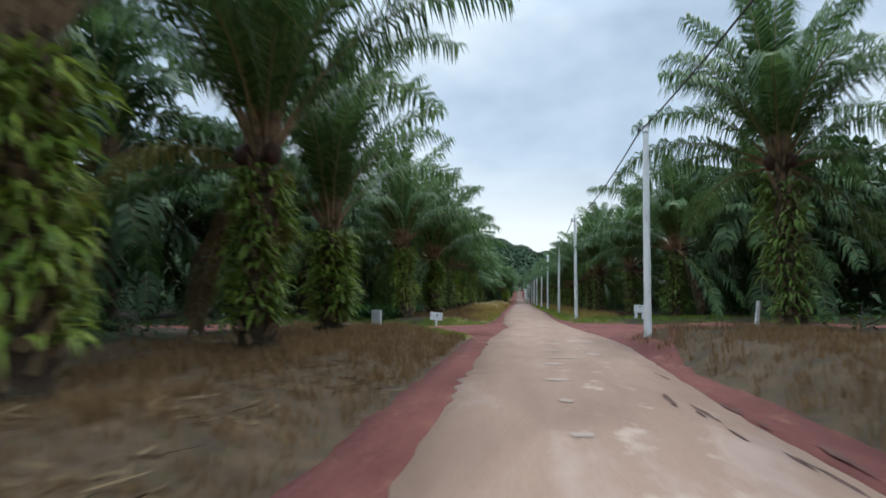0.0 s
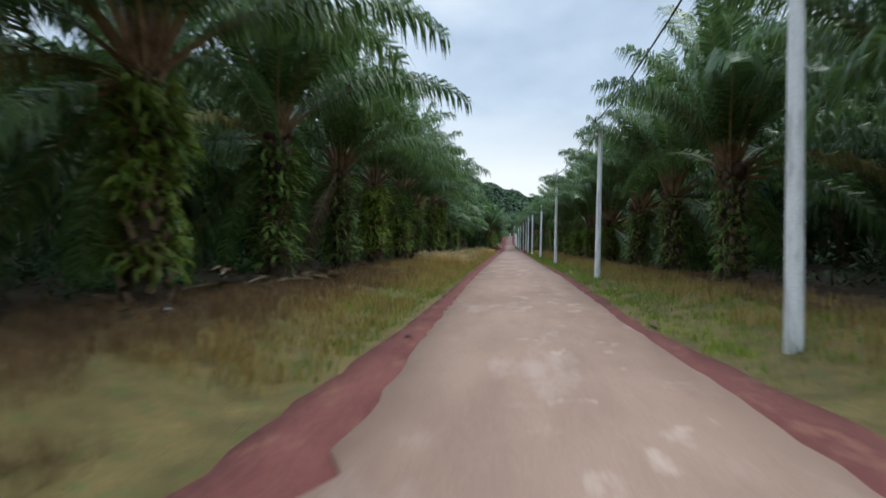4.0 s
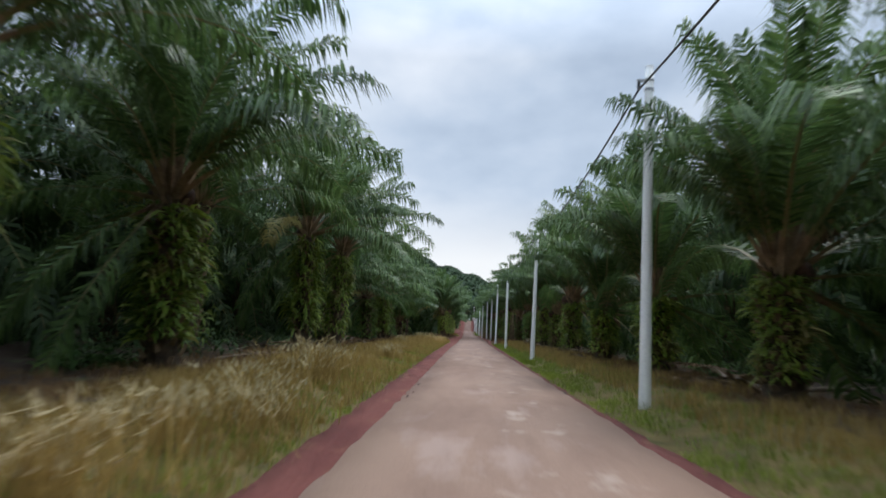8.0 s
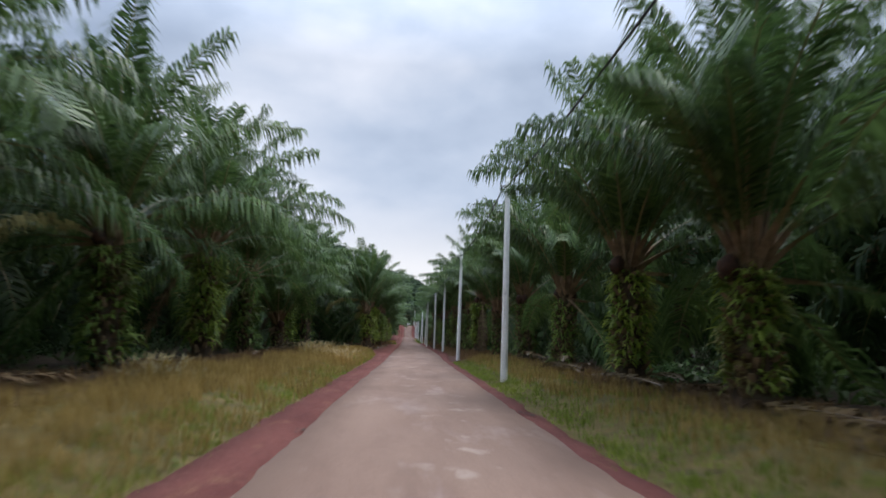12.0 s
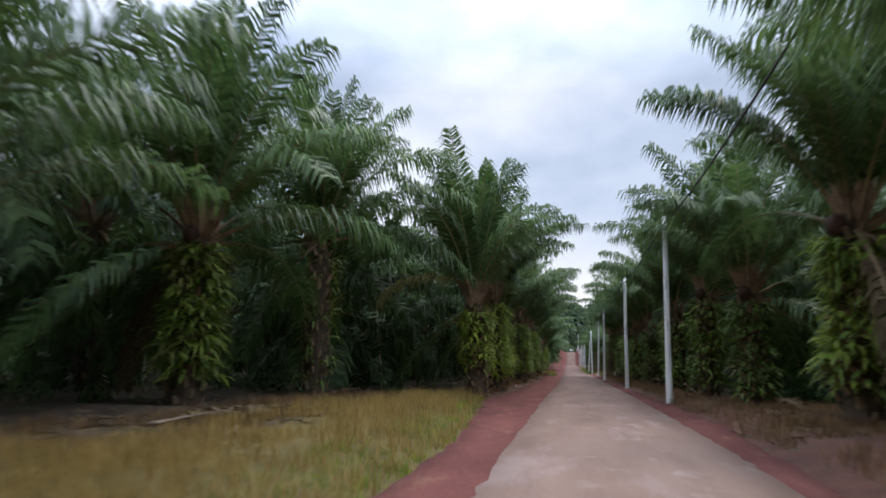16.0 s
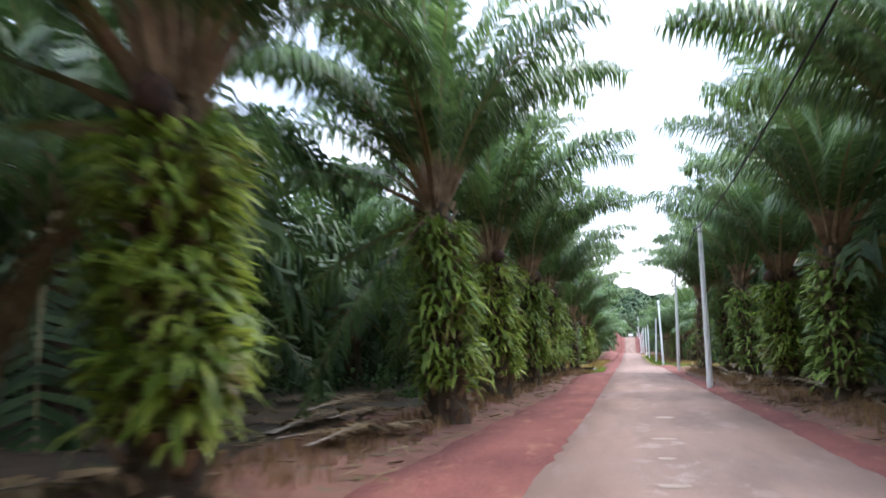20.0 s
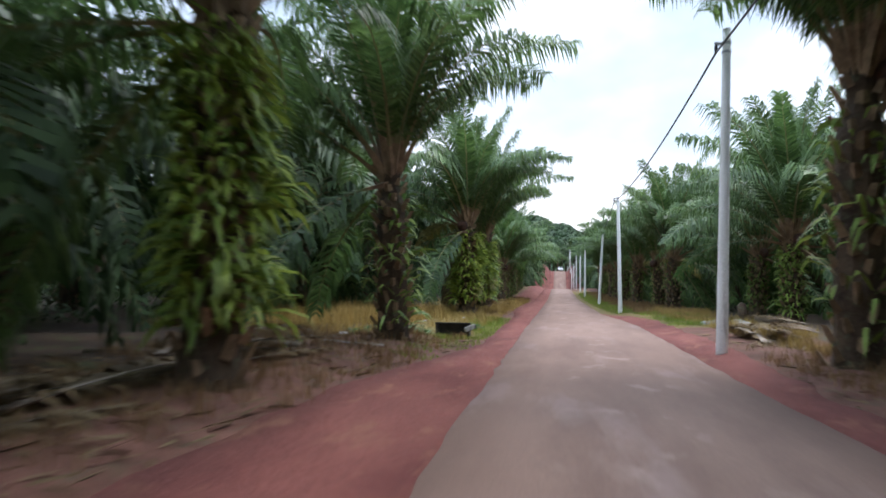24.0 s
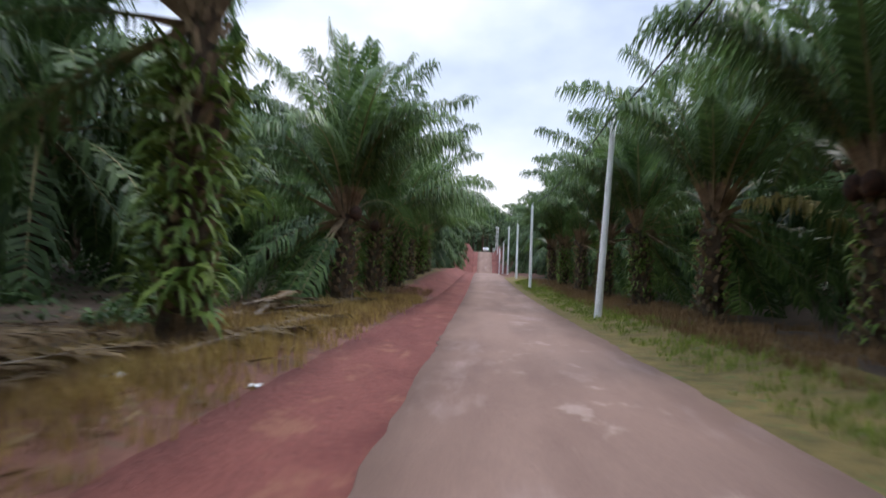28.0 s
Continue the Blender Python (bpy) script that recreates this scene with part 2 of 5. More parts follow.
# concrete coloured near black to stand for the shade in the culvert mouth
M_BLACKC = surface("shade_black_concrete", (0.018, 0.016, 0.015), (0.05, 0.045, 0.04), 3, 0.9, 0.5, 0.02, 25)
M_WOOD = surface("weathered_wood", (0.13, 0.1, 0.075), (0.3, 0.24, 0.19), 3, 0.9, 0.5, 0.01, 30)
M_WOODS = leafy("far_woods", (0.02, 0.045, 0.02), (0.05, 0.09, 0.035), 0.7, 0.1, 0.2)
M_CARW = surface("white_car_paint", (0.7, 0.7, 0.7), (0.8, 0.8, 0.8), 1, 0.3, 0.02, 0.001, 40, spec=0.5)
M_GLASSD = surface("dark_car_glass", (0.01, 0.012, 0.014), (0.02, 0.022, 0.025), 1, 0.12, 0.0, 0.001, 40, spec=0.6)
M_TYRE = surface("tyre_rubber", (0.015, 0.015, 0.015), (0.03, 0.03, 0.03), 5, 0.8, 0.2, 0.004, 40)


# ---- mesh helpers ----
def mesh_of(name, verts, faces, mats, index=None, smooth=False):
    me = bpy.data.meshes.new(name)
    me.from_pydata([tuple(v) for v in verts], [], faces)
    for m in mats if isinstance(mats, (list, tuple)) else [mats]:
        me.materials.append(m)
    if index is not None:
        me.polygons.foreach_set("material_index", index)
    if smooth:
        me.polygons.foreach_set("use_smooth", [True] * len(me.polygons))
    me.update()
    return me


def bm_mesh(name, bm, material, smooth=False):
    me = bpy.data.meshes.new(name)
    bm.to_mesh(me)
    bm.free()
    me.materials.append(material)
    if smooth:
        me.polygons.foreach_set("use_smooth", [True] * len(me.polygons))
    return me


def child(name, me, parent, m=None, label=""):
    ob = new(name, me)
    ob.parent = parent
    if m is not None:
        ob.matrix_basis = m
    if label:
        tagged(ob, label)
    return ob


def thing(name, m, label, category, group="", kind=""):
    ob = new(name)
    ob.empty_display_size = 0.2
    ob.matrix_basis = m
    return tagged(ob, label, category, group, kind)


def box_mesh(name, size, material, bevel=0.01, taper=1.0):
    bm = bmesh.new()
    bmesh.ops.create_cube(bm, size=1)
    for v in bm.verts:
        k = taper if v.co.z > 0 else 1.0
        v.co = Vector((v.co.x * size[0] * k, v.co.y * size[1] * k, v.co.z * size[2]))
    if bevel:
        bmesh.ops.bevel(bm, geom=bm.edges[:], offset=bevel, segments=2, affect="EDGES")
    return bm_mesh(name, bm, material)


def tube_mesh(name, points, radii, material, sides=8, caps=True):
    """A tube along points, of the radius given at each."""
    pts = [Vector(p) for p in points]
    verts, faces = [], []
    for i, p in enumerate(pts):
        d = (pts[min(i + 1, len(pts) - 1)] - pts[max(i - 1, 0)]).normalized()
        a = d.cross(Vector((0.31, 0.17, 0.93)) if abs(d.z) < 0.9 else Vector((1, 0, 0))).normalized()
        b = d.cross(a)
        for k in range(sides):
            w = 2 * math.pi * k / sides
            verts.append(p + (a * math.cos(w) + b * math.sin(w)) * radii[i])
    for i in range(len(pts) - 1):
        for k in range(sides):
            q = (k + 1) % sides
            faces.append((i * sides + k, i * sides + q, (i + 1) * sides + q, (i + 1) * sides + k))
    if caps:
        faces += [tuple(range(sides))[::-1], tuple((len(pts) - 1) * sides + k for k in range(sides))]
    return mesh_of(name, verts, faces, material, smooth=True)


def step(a, b, x):
    t = min(max((x - a) / (b - a), 0.0), 1.0)
    return t * t * (3 - 2 * t)


# ---- the lie of the land ----
def road_z(y):
    z = 1.15 * step(290, 372, y) - 2.6 * step(376, 402, y) + 8.4 * step(405, 455, y)
    return z


def verge_left(y):
    """How far the land left of the road lies above it."""
    k = 0.34 - 0.14 * step(165, 178, y)
    k *= 1 - step(19.5, 22.5, y) * (1 - step(30.8, 34.5, y))
    return k + 0.5 * step(290, 320, y) + 1.6 * step(400, 430, y)


def verge_right(y):
    k = 0.58 - 0.26 * step(15, 18, y) - 0.1 * step(160, 180, y)
    k *= 1 - step(15.5, 18.5, y) * (1 - step(32.0, 35.0, y))
    return k + 1.6 * step(400, 430, y)


def land_z(x, y):
    z = road_z(y)
    if y > 800:
        ridge = 94 - 0.44 * min(x, 0) - 0.12 * max(x, 0) + 5 * math.sin(x * 0.05 + 2) + 3 * math.sin(x * 0.13)
        z += min(max(ridge, 40), 165) * step(800, 1500, y)
    z += verge_left(y) * step(2.2, 4.2, -x) + verge_right(y) * step(3.0, 4.6, x)
    off = max(-x - 2.4, x - 3.2, 0.0)
    amp = min(off * 0.06, 0.16)
    z += amp * noise.noise(Vector((x * 0.35, y * 0.35, 0.0))) + amp * 0.4 * noise.noise(Vector((x * 1.3, y * 1.3, 4.0)))
    z -= 0.85 * math.exp(-((x + 3.6) / 0.9) ** 2 - ((y - 244.3) / 1.6) ** 2) + 0.4 * math.exp(-((x + 5.6) / 1.4) ** 2 - ((y - 243.0) / 1.2) ** 2)
    z -= 0.03
    return z


def along_road(y, table):
    """A width read from a table of (y, metres) by straight lines."""
    return float(np.interp(y, [a for a, _ in table], [b for _, b in table]))


RED_L = [(0, 2.15), (34, 2.05), (46, 1.85), (68, 2.05), (95, 2.15), (118, 2.27), (147, 2.1), (160, 2.2), (173, 3.2), (183, 2.9), (201, 2.72), (211, 2.55), (226, 2.95), (232, 2.95), (235.5, 2.5), (240, 1.8), (248, 1.95), (257, 2.1), (261, 2.3), (266, 2.7), (285, 2.7), (300, 2.5)]
RED_R = [(0, 3.15), (14, 3.15), (24, 3.3), (36, 2.85), (43, 2.4), (60, 2.75), (72, 2.8), (86, 2.55), (116, 2.7), (140, 2.86), (152, 2.95), (165, 3.6), (230, 3.55), (240, 4.0), (253, 4.05), (258, 3.6), (262, 2.75), (300, 2.75)]
EDGE_L = [(0, -1.3), (17, -1.32), (22, -1.1), (25, -0.98), (27.5, -0.72), (29, -0.95), (32, -1.2), (35, -1.22), (40, -1.33), (55, -1.48), (70, -1.5), (90, -1.4), (125, -1.38), (148, -1.12), (175, -1.1), (202, -0.88), (232, -0.95), (250, -1.02), (268, -1.0), (400, -1.25)]
EDGE_R = [(-10, 2.3), (1, 2.35), (6, 2.6), (12, 2.9), (16, 2.95), (20, 2.75), (25, 2.4), (35, 2.15), (42, 2.1), (62, 2.4), (98, 2.42), (120, 2.36), (150, 2.47), (161, 2.75), (182, 2.92), (235, 2.95), (248, 3.15), (254, 3.0), (260, 2.5), (400, 2.45)]


def red_left(y):
    """Where the red shoulder ends on the left."""
    return along_road(y, RED_L) + 0.12 * noise.noise(Vector((y * 0.9, 1.0, 0.0))) + 0.07 * noise.noise(Vector((y * 3.1, 1.0, 5.0)))


def red_right(y):
    return along_road(y, RED_R) + 0.15 * noise.noise(Vector((y * 0.8, 9.0, 0.0))) + 0.08 * noise.noise(Vector((y * 2.9, 9.0, 5.0)))


def edge_left(y):
    rough = 0.09 + 0.1 * (1 - step(45, 60, y))
    return along_road(y, EDGE_L) + 0.06 * noise.noise(Vector((y * 0.35, 3.0, 0.0))) + rough * noise.noise(Vector((y * 1.9, 3.0, 2.0)))


def edge_right(y):
    return along_road(y, EDGE_R) + 0.06 * noise.noise(Vector((y * 0.35, 7.0, 0.0))) + 0.08 * noise.noise(Vector((y * 2.3, 7.0, 2.0)))


def ground_sheet():
    xs = [-1600, -900, -500, -300, -200, -140, -100, -75, -58, -46, -38, -32, -27, -23, -20, -17, -15, -13, -11.5, -10, -9, -8, -7.2, -6.5, -5.9, -5.4, -4.9, -4.5, -4.1, -3.7, -3.3, -2.9, -2.5, -2.1, -1.6, -0.8, 0.6, 1.6, 2.4, 2.8, 3.2, 3.6, 4.0, 4.4, 4.8, 5.3, 5.9, 6.5, 7.2, 8, 9, 10, 11.5, 13, 15, 17, 20, 23, 27, 32, 38, 46, 58, 75, 100, 140, 200, 300, 500, 900, 1600]
    ys = [-900, -400, -200, -100, -60, -40] + [-28 + 0.9 * i for i in range(385)] + [320 + 3 * i for i in range(90)] + [595, 620, 660, 720, 800, 880, 960, 1040, 1120, 1200, 1280, 1360, 1440, 1520, 1620, 1800, 2200, 3000]
    verts = [(x, y, land_z(x, y)) for y in ys for x in xs]
    n = len(xs)
    faces, index = [], []
    for j in range(len(ys) - 1):
        y = (ys[j] + ys[j + 1]) / 2
        for i in range(n - 1):
            faces.append((j * n + i, j * n + i + 1, (j + 1) * n + i + 1, (j + 1) * n + i))
            x = (xs[i] + xs[i + 1]) / 2
            wob = 0.7 * noise.noise(Vector((y * 0.3, x * 0.3, 2.0)))
            if y < 17.3 + wob and abs(x - 0.5) < 9 or (y < 19.5 and -9 < x < -4.6 + wob):
                index.append(4)
            elif 296 + 4 * wob < y < 372 and -4.6 + wob < x < 0:
                index.append(5)
            elif 257 + 3 * wob < y < 345 and -5.0 + wob < x < 0:
                index.append(2)
            elif abs(x) > 90 or y > 560:
                index.append(3)
            elif 172 + 6 * wob < y < 243 + 3 * wob and -5.6 + wob < x < 5.9 + wob:
                index.append(2)
            elif 234 + 2 * wob < y < 246.5 + wob and 2.5 < x < 7 + 2 * wob:
                index.append(2)
            elif 147 + 4 * wob < y < 200 and 2.5 < x < 6.5 + wob:
                index.append(2)
            elif 395 < y < 468 and abs(x) < 6.5 + wob:
                index.append(5)
            elif 345 < y < 560 and abs(x) < 9:
                index.append(2)
            elif -5.6 + wob < x < 5.4 + wob:
                index.append(1)
            else:
                index.append(0)
    ob = new("ground", mesh_of("ground", verts, faces, [M_SOIL, M_VERGE, M_BARE, M_WOODLAND, M_SCRUBLAND, M_RED], index, True))
    return tagged(ob, "dark leaf-littered plantation ground with grassy road verges", "ground", kind="structure")


ground_sheet()


def strip(name, left, right, lift, material, y0, y1, dy, label, category, across=5, crown=0.0):
    ys = np.arange(y0, y1 + 0.01, dy)
    verts, faces = [], []
    for y in ys:
        a, b = left(y), right(y)
        for k in range(across + 1):
            x = a + (b - a) * (k - 0.97 * (k == 1) * (across > 3) + 0.97 * (k == across - 1) * (across > 3)) / across
            x = min(max(x, a), b)
            z = max(road_z(y), land_z(x, y) + 0.03 if abs(x) > 2.2 else -99) + lift
            dip = 0.07 if k in (0, across) else 0.0
            verts.append((x, y, z - dip + crown * (1 - (2 * k / across - 1) ** 2)))
    n = across + 1
    for j in range(len(ys) - 1):
        for k in range(across):
            faces.append((j * n + k, j * n + k + 1, (j + 1) * n + k + 1, (j + 1) * n + k))
    return tagged(new(name, mesh_of(name, verts, faces, material, smooth=True)), label, category, kind="structure")


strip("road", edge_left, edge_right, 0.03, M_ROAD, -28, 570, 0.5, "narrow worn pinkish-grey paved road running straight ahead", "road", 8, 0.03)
strip("dirt_shoulder", lambda y: -red_left(y), lambda y: edge_left(y) + 0.15, 0.012, M_RED, -28, 460, 0.5, "red laterite dirt shoulder along the road", "dirt shoulder", 5)
strip("dirt_shoulder", lambda y: edge_right(y) - 0.15, lambda y: max(red_right(y) - 0.4 * step(258, 268, y), edge_right(y) + 0.02), 0.012, M_RED, -28, 460, 0.5, "narrow red laterite dirt shoulder below the poles", "dirt shoulder", 4)


def side_track(name, x0, x1, near, far, label):
    xs = np.linspace(min(x0, x1), max(x0, x1), 121)
    verts, faces = [], []
    for x in xs:
        a = near(x) + 0.25 * noise.noise(Vector((x * 0.7, 2.0, 1.0)))
        b = far(x) + 0.25 * noise.noise(Vector((x * 0.7, 6.0, 1.0)))
        for k in range(7):
            y = a + (b - a) * (0, 0.02, 0.25, 0.5, 0.75, 0.98, 1)[k]
            edge = abs(x - xs[-1 if x0 < 0 else 0]) < 0.01
            verts.append((x, y, land_z(x, y) + (0.085 if 0 < k < 6 and not edge else -0.1) + 0.015 * noise.noise(Vector((x, y, 3.0)))))
    for j in range(len(xs) - 1):
        for k in range(6):
            faces.append((j * 7 + k, (j + 1) * 7 + k, (j + 1) * 7 + k + 1, j * 7 + k + 1))
    tagged(new(name, mesh_of(name, verts, faces, M_RED, smooth=True)), label, "dirt track", kind="structure")


side_track("dirt_track", -75, -0.75, lambda x: 22.6 - 3.6 * math.exp((x + 1.5) / 1.6), lambda x: 29.3 + 2.2 * math.exp((x + 1.5) / 1.8), "red dirt side track joining the road")
side_track("dirt_track", 2.5, 75, lambda x: 19.0 - 17.0 * math.exp((2.6 - x) / 1.7), lambda x: 31.5 + 2.0 * math.exp((2.6 - x) / 2.0), "rutted red dirt side track joining the road")


# ---- oil palms ----
def frond_arrays(elev, bend, length, leaves, seed, reach=1.0, rib_sides=3):
    """Points, faces and material indices (0 leaflet, 1 rib) of one frond that springs from the origin towards +x."""
    r = np.random.default_rng(seed)
    steps = 14
    pts, tan = [np.zeros(3)], []
    sway = r.uniform(-0.12, 0.12)
    for i in range(steps):
        s = (i + 0.5) / steps
        a = radians(elev - bend * s ** 1.7)
        t = np.array([math.cos(a), math.sin(sway * s * 2) * math.cos(a), math.sin(a)])
        t /= np.linalg.norm(t)
        tan.append(t)
        pts.append(pts[-1] + t * length / steps)
    pts, tan = np.array(pts), np.array(tan + [tan[-1]])
    verts, faces, index = [], [], []
    rings = range(0, steps + 1, 2)
    for i in rings:
        w = 0.06 * (1 - i / steps) ** 1.2 + 0.075 * math.exp(-i * 0.9) + 0.008
        side = np.cross(tan[i], (0, 0, 1.0)) if abs(tan[i][2]) < 0.98 else np.array([0, 1.0, 0])
        side /= np.linalg.norm(side)
        up = np.cross(side, tan[i])
        for k in range(rib_sides):
            q = 2 * math.pi * k / rib_sides + 0.5
            verts.append(pts[i] + side * math.cos(q) * w + up * math.sin(q) * w * 0.7)
    m = len(list(rings))
    for i in range(m - 1):
        for k in range(rib_sides):
            q = (k + 1) % rib_sides
            faces.append((i * rib_sides + k, i * rib_sides + q, (i + 1) * rib_sides + q, (i + 1) * rib_sides + k))
            index.append(1 if i else 2)
    for k in range(leaves):
        s = 0.17 + 0.83 * (k + r.uniform(0, 0.8)) / leaves
        f = min(s * steps, steps - 1e-6)
        i = int(f)
        p = pts[i] + (pts[i + 1] - pts[i]) * (f - i)
        t = tan[i]
        side = np.cross(t, (0, 0, 1.0)) if abs(t[2]) < 0.98 else np.array([0, 1.0, 0])
        side /= np.linalg.norm(side)
        up = np.cross(side, t)
        size = reach * (0.32 + 0.72 * math.sin(math.pi * min(max((s - 0.1) / 0.95, 0), 1)) ** 0.8)
        for way in (-1, 1):
            ln = size * r.uniform(0.82, 1.12)
            d = side * way * r.uniform(0.7, 1.0) + t * r.uniform(0.3, 0.7) + up * r.uniform(-0.3, 0.35)
            d /= np.linalg.norm(d)
            e = d * 0.8 + np.array([0, 0, -r.uniform(0.9, 1.9)])
            e /= np.linalg.norm(e)
            w = t - d * (t @ d)
            w = w / np.linalg.norm(w) * 0.5 * min(5.1 / leaves, 0.31)
            mid, tip = p + d * ln * 0.45, p + d * ln * 0.45 + e * ln * 0.57
            n = len(verts)
            verts += [p - w * 0.6, p + w * 0.6, mid + w, mid - w, tip]
            faces += [(n, n + 1, n + 2, n + 3), (n + 3, n + 2, n + 4)]
            index += [0, 0]
    return np.array(verts), faces, index


CLASSES = [(88, 14), (83, 30), (77, 48), (70, 62), (62, 74), (52, 82), (41, 84), (28, 80), (10, 70)]
CLASSES_BACK = [(87, 24), (82, 56), (75, 88), (66, 108), (55, 120), (40, 118), (22, 104), (-6, 72), (-42, 36)]


def frond_meshes(leaves, reach):
    out = []
    for c, (elev, bend) in enumerate(CLASSES):
        row = []
        for v in range(2):
            a = frond_arrays(elev + 3 * v, bend + 9 * v, 5.9 - 0.5 * v if c else 5.3, leaves, 100 + 10 * c + v, reach)
            row.append(mesh_of("frond", a[0], a[1], [M_FROND, M_RIB, M_STUB], a[2]))
        out.append(row)
    return out


FRONDS = frond_meshes(90, 1.08)
OLD_FROND = mesh_of("old_frond", *frond_arrays(20, 96, 5.0, 60, 501, 0.95)[:2], [M_OLD, M_RIB, M_STUB], frond_arrays(20, 96, 5.0, 60, 501, 0.95)[2])
DEAD_FROND = mesh_of("dead_frond", *frond_arrays(-48, 36, 4.6, 64, 502, 0.75)[:2], [M_DEAD, M_STUB, M_STUB], frond_arrays(-48, 36, 4.6, 64, 502, 0.75)[2])


def crown_plan(count, seed):
    """Class, turn and size of each frond of a crown."""
    r = np.random.default_rng(seed)
    plan = []
    for i in range(count):
        a = (i + 0.5) / count
        c = min(int(a ** 1.08 * 8.6), 8)
        plan.append((c, int(r.integers(2)), radians(137.5 * i + r.uniform(-14, 14)), r.uniform(0.88, 1.1)))
    return plan


def crown_mesh(count, leaves, reach, seed, material):
    verts, faces, index, n = [], [], [], 0
    cache = {}
    for c, v, turn, size in crown_plan(count, seed):
        if (c, v) not in cache:
            cache[c, v] = frond_arrays(CLASSES_BACK[c][0] + 4 * v, CLASSES_BACK[c][1] + 8 * v, 5.8 if c else 5.2, leaves, 300 + 10 * c + v, reach, 3)
        p, f, ix = cache[c, v]
        co, si = math.cos(turn) * size, math.sin(turn) * size
        q = np.stack([p[:, 0] * co - p[:, 1] * si, p[:, 0] * si + p[:, 1] * co, p[:, 2] * size], 1)
        verts.append(q + np.array([0.12 * math.cos(turn), 0.12 * math.sin(turn), -0.25 * (c / 8)]))
        faces += [tuple(k + n for k in face) for face in f]
        index += ix
        n += len(p)
    return mesh_of("crown", np.concatenate(verts), faces, [material, M_RIB, M_STUB], index)


def trunk_mesh(seed, stubs):
    """A trunk 1 m high for each metre of z up to 5.5 m, clad in old frond bases."""
    r = np.random.default_rng(seed)
    verts, faces, index = [], [], []
    sides, rings = 10, 9
    for j in range(rings):
        z = 5.5 * j / (rings - 1)
        w = 0.36 + 0.13 * math.exp(-z * 1.6) + 0.03 * math.sin(z * 3 + seed) - 0.1 * step(4.1, 4.7, z)
        for k in range(sides):
            a = 2 * math.pi * k / sides
            q = w * (1 + 0.08 * r.uniform(-1, 1))
            verts.append((q * math.cos(a), q * math.sin(a), z - (0.35 if j == 0 else 0)))
    for j in range(rings - 1):
        for k in range(sides):
            b = (k + 1) % sides
            faces.append((j * sides + k, j * sides + b, (j + 1) * sides + b, (j + 1) * sides + k))
            index.append(0)
    faces.append(tuple((rings - 1) * sides + k for k in range(sides)))
    index.append(0)
    for i in range(stubs):
        z = 5.6 * (i + 0.5) / stubs
        a = radians(137.5 * i) + r.uniform(-0.15, 0.15)
        out = np.array([math.cos(a), math.sin(a), 0])
        side = np.array([-math.sin(a), math.cos(a), 0])
        w = 0.33 + 0.12 * math.exp(-z * 1.6) - 0.08 * step(4.1, 4.7, z)
        p = out * w + np.array([0, 0, z - 0.1])
        ln, wd = r.uniform(0.16, 0.34), r.uniform(0.07, 0.12)
        tip = p + out * ln * 0.6 + np.array([0, 0, ln])
        n = len(verts)
        verts += [p - side * wd, p + side * wd, p + out * 0.09 - np.array([0, 0, 0.06]), tip - side * wd * 0.7, tip + side * wd * 0.7, tip + out * 0.07]
        faces += [(n, n + 2, n + 5, n + 3), (n + 2, n + 1, n + 4, n + 5), (n + 1, n, n + 3, n + 4), (n + 3, n + 5, n + 4)]
        index += [1] * 4
    return mesh_of("trunk", verts, faces, [M_TRUNK, M_STUB], index)


TRUNKS = [trunk_mesh(s, 88) for s in (1, 2, 3)]
TRUNKS_FAR = [trunk_mesh(s, 24) for s in (4, 5)]


def fern_mesh(seed, blades, low, high, material=None, patchy=0.0):
    """Epiphytic ferns that hang round a trunk between two heights, in clumps with bare gaps."""
    r = np.random.default_rng(seed)
    verts, faces = [], []
    made = 0
    while made < blades:
        z = low + (high - low) * r.uniform(0, 1) ** 0.9
        a = r.uniform(0, 2 * math.pi)
        clump = 0.5 + 0.9 * noise.noise(Vector((math.cos(a) * 1.3, math.sin(a) * 1.3, z * 1.2 + seed * 3.1)))
        if clump < patchy:
            if r.uniform() < 0.9:
                made += 0.3
                continue
        made += 1
        out = np.array([math.cos(a), math.sin(a), 0])
        side = np.array([-math.sin(a), math.cos(a), 0])
        p = out * (0.38 + 0.36 * max(clump - 0.2, 0)) + np.array([0, 0, z])
        ln, wd = r.uniform(0.3, 0.9) * (0.65 + 0.6 * max(clump, 0)), r.uniform(0.026, 0.07)
        d = out * r.uniform(0.35, 1.0) + side * r.uniform(-0.9, 0.9) + np.array([0, 0, r.uniform(-0.3, 0.8)])
        d /= np.linalg.norm(d)
        w = np.cross(d, (0, 0, 1.0))
        w = w / (np.linalg.norm(w) + 1e-6) * wd
        w = w + np.array([0, 0, r.uniform(-0.7, 0.7) * wd])
        m1 = p + d * ln * 0.45
        d2 = d + np.array([0, 0, -r.uniform(0.3, 1.1)])
        m2 = m1 + d2 / np.linalg.norm(d2) * ln * 0.33
        d3 = d2 + np.array([0, 0, -r.uniform(0.3, 1.1)])
        tip = m2 + d3 / np.linalg.norm(d3) * ln * 0.3
        n = len(verts)
        verts += [p - w * 0.4, p + w * 0.4, m1 + w, m1 - w, m2 + w * 0.8, m2 - w * 0.8, tip]
        faces += [(n, n + 1, n + 2, n + 3), (n + 3, n + 2, n + 4, n + 5), (n + 5, n + 4, n + 6)]
    return mesh_of("fern_cover", verts, faces, material or M_FERN)


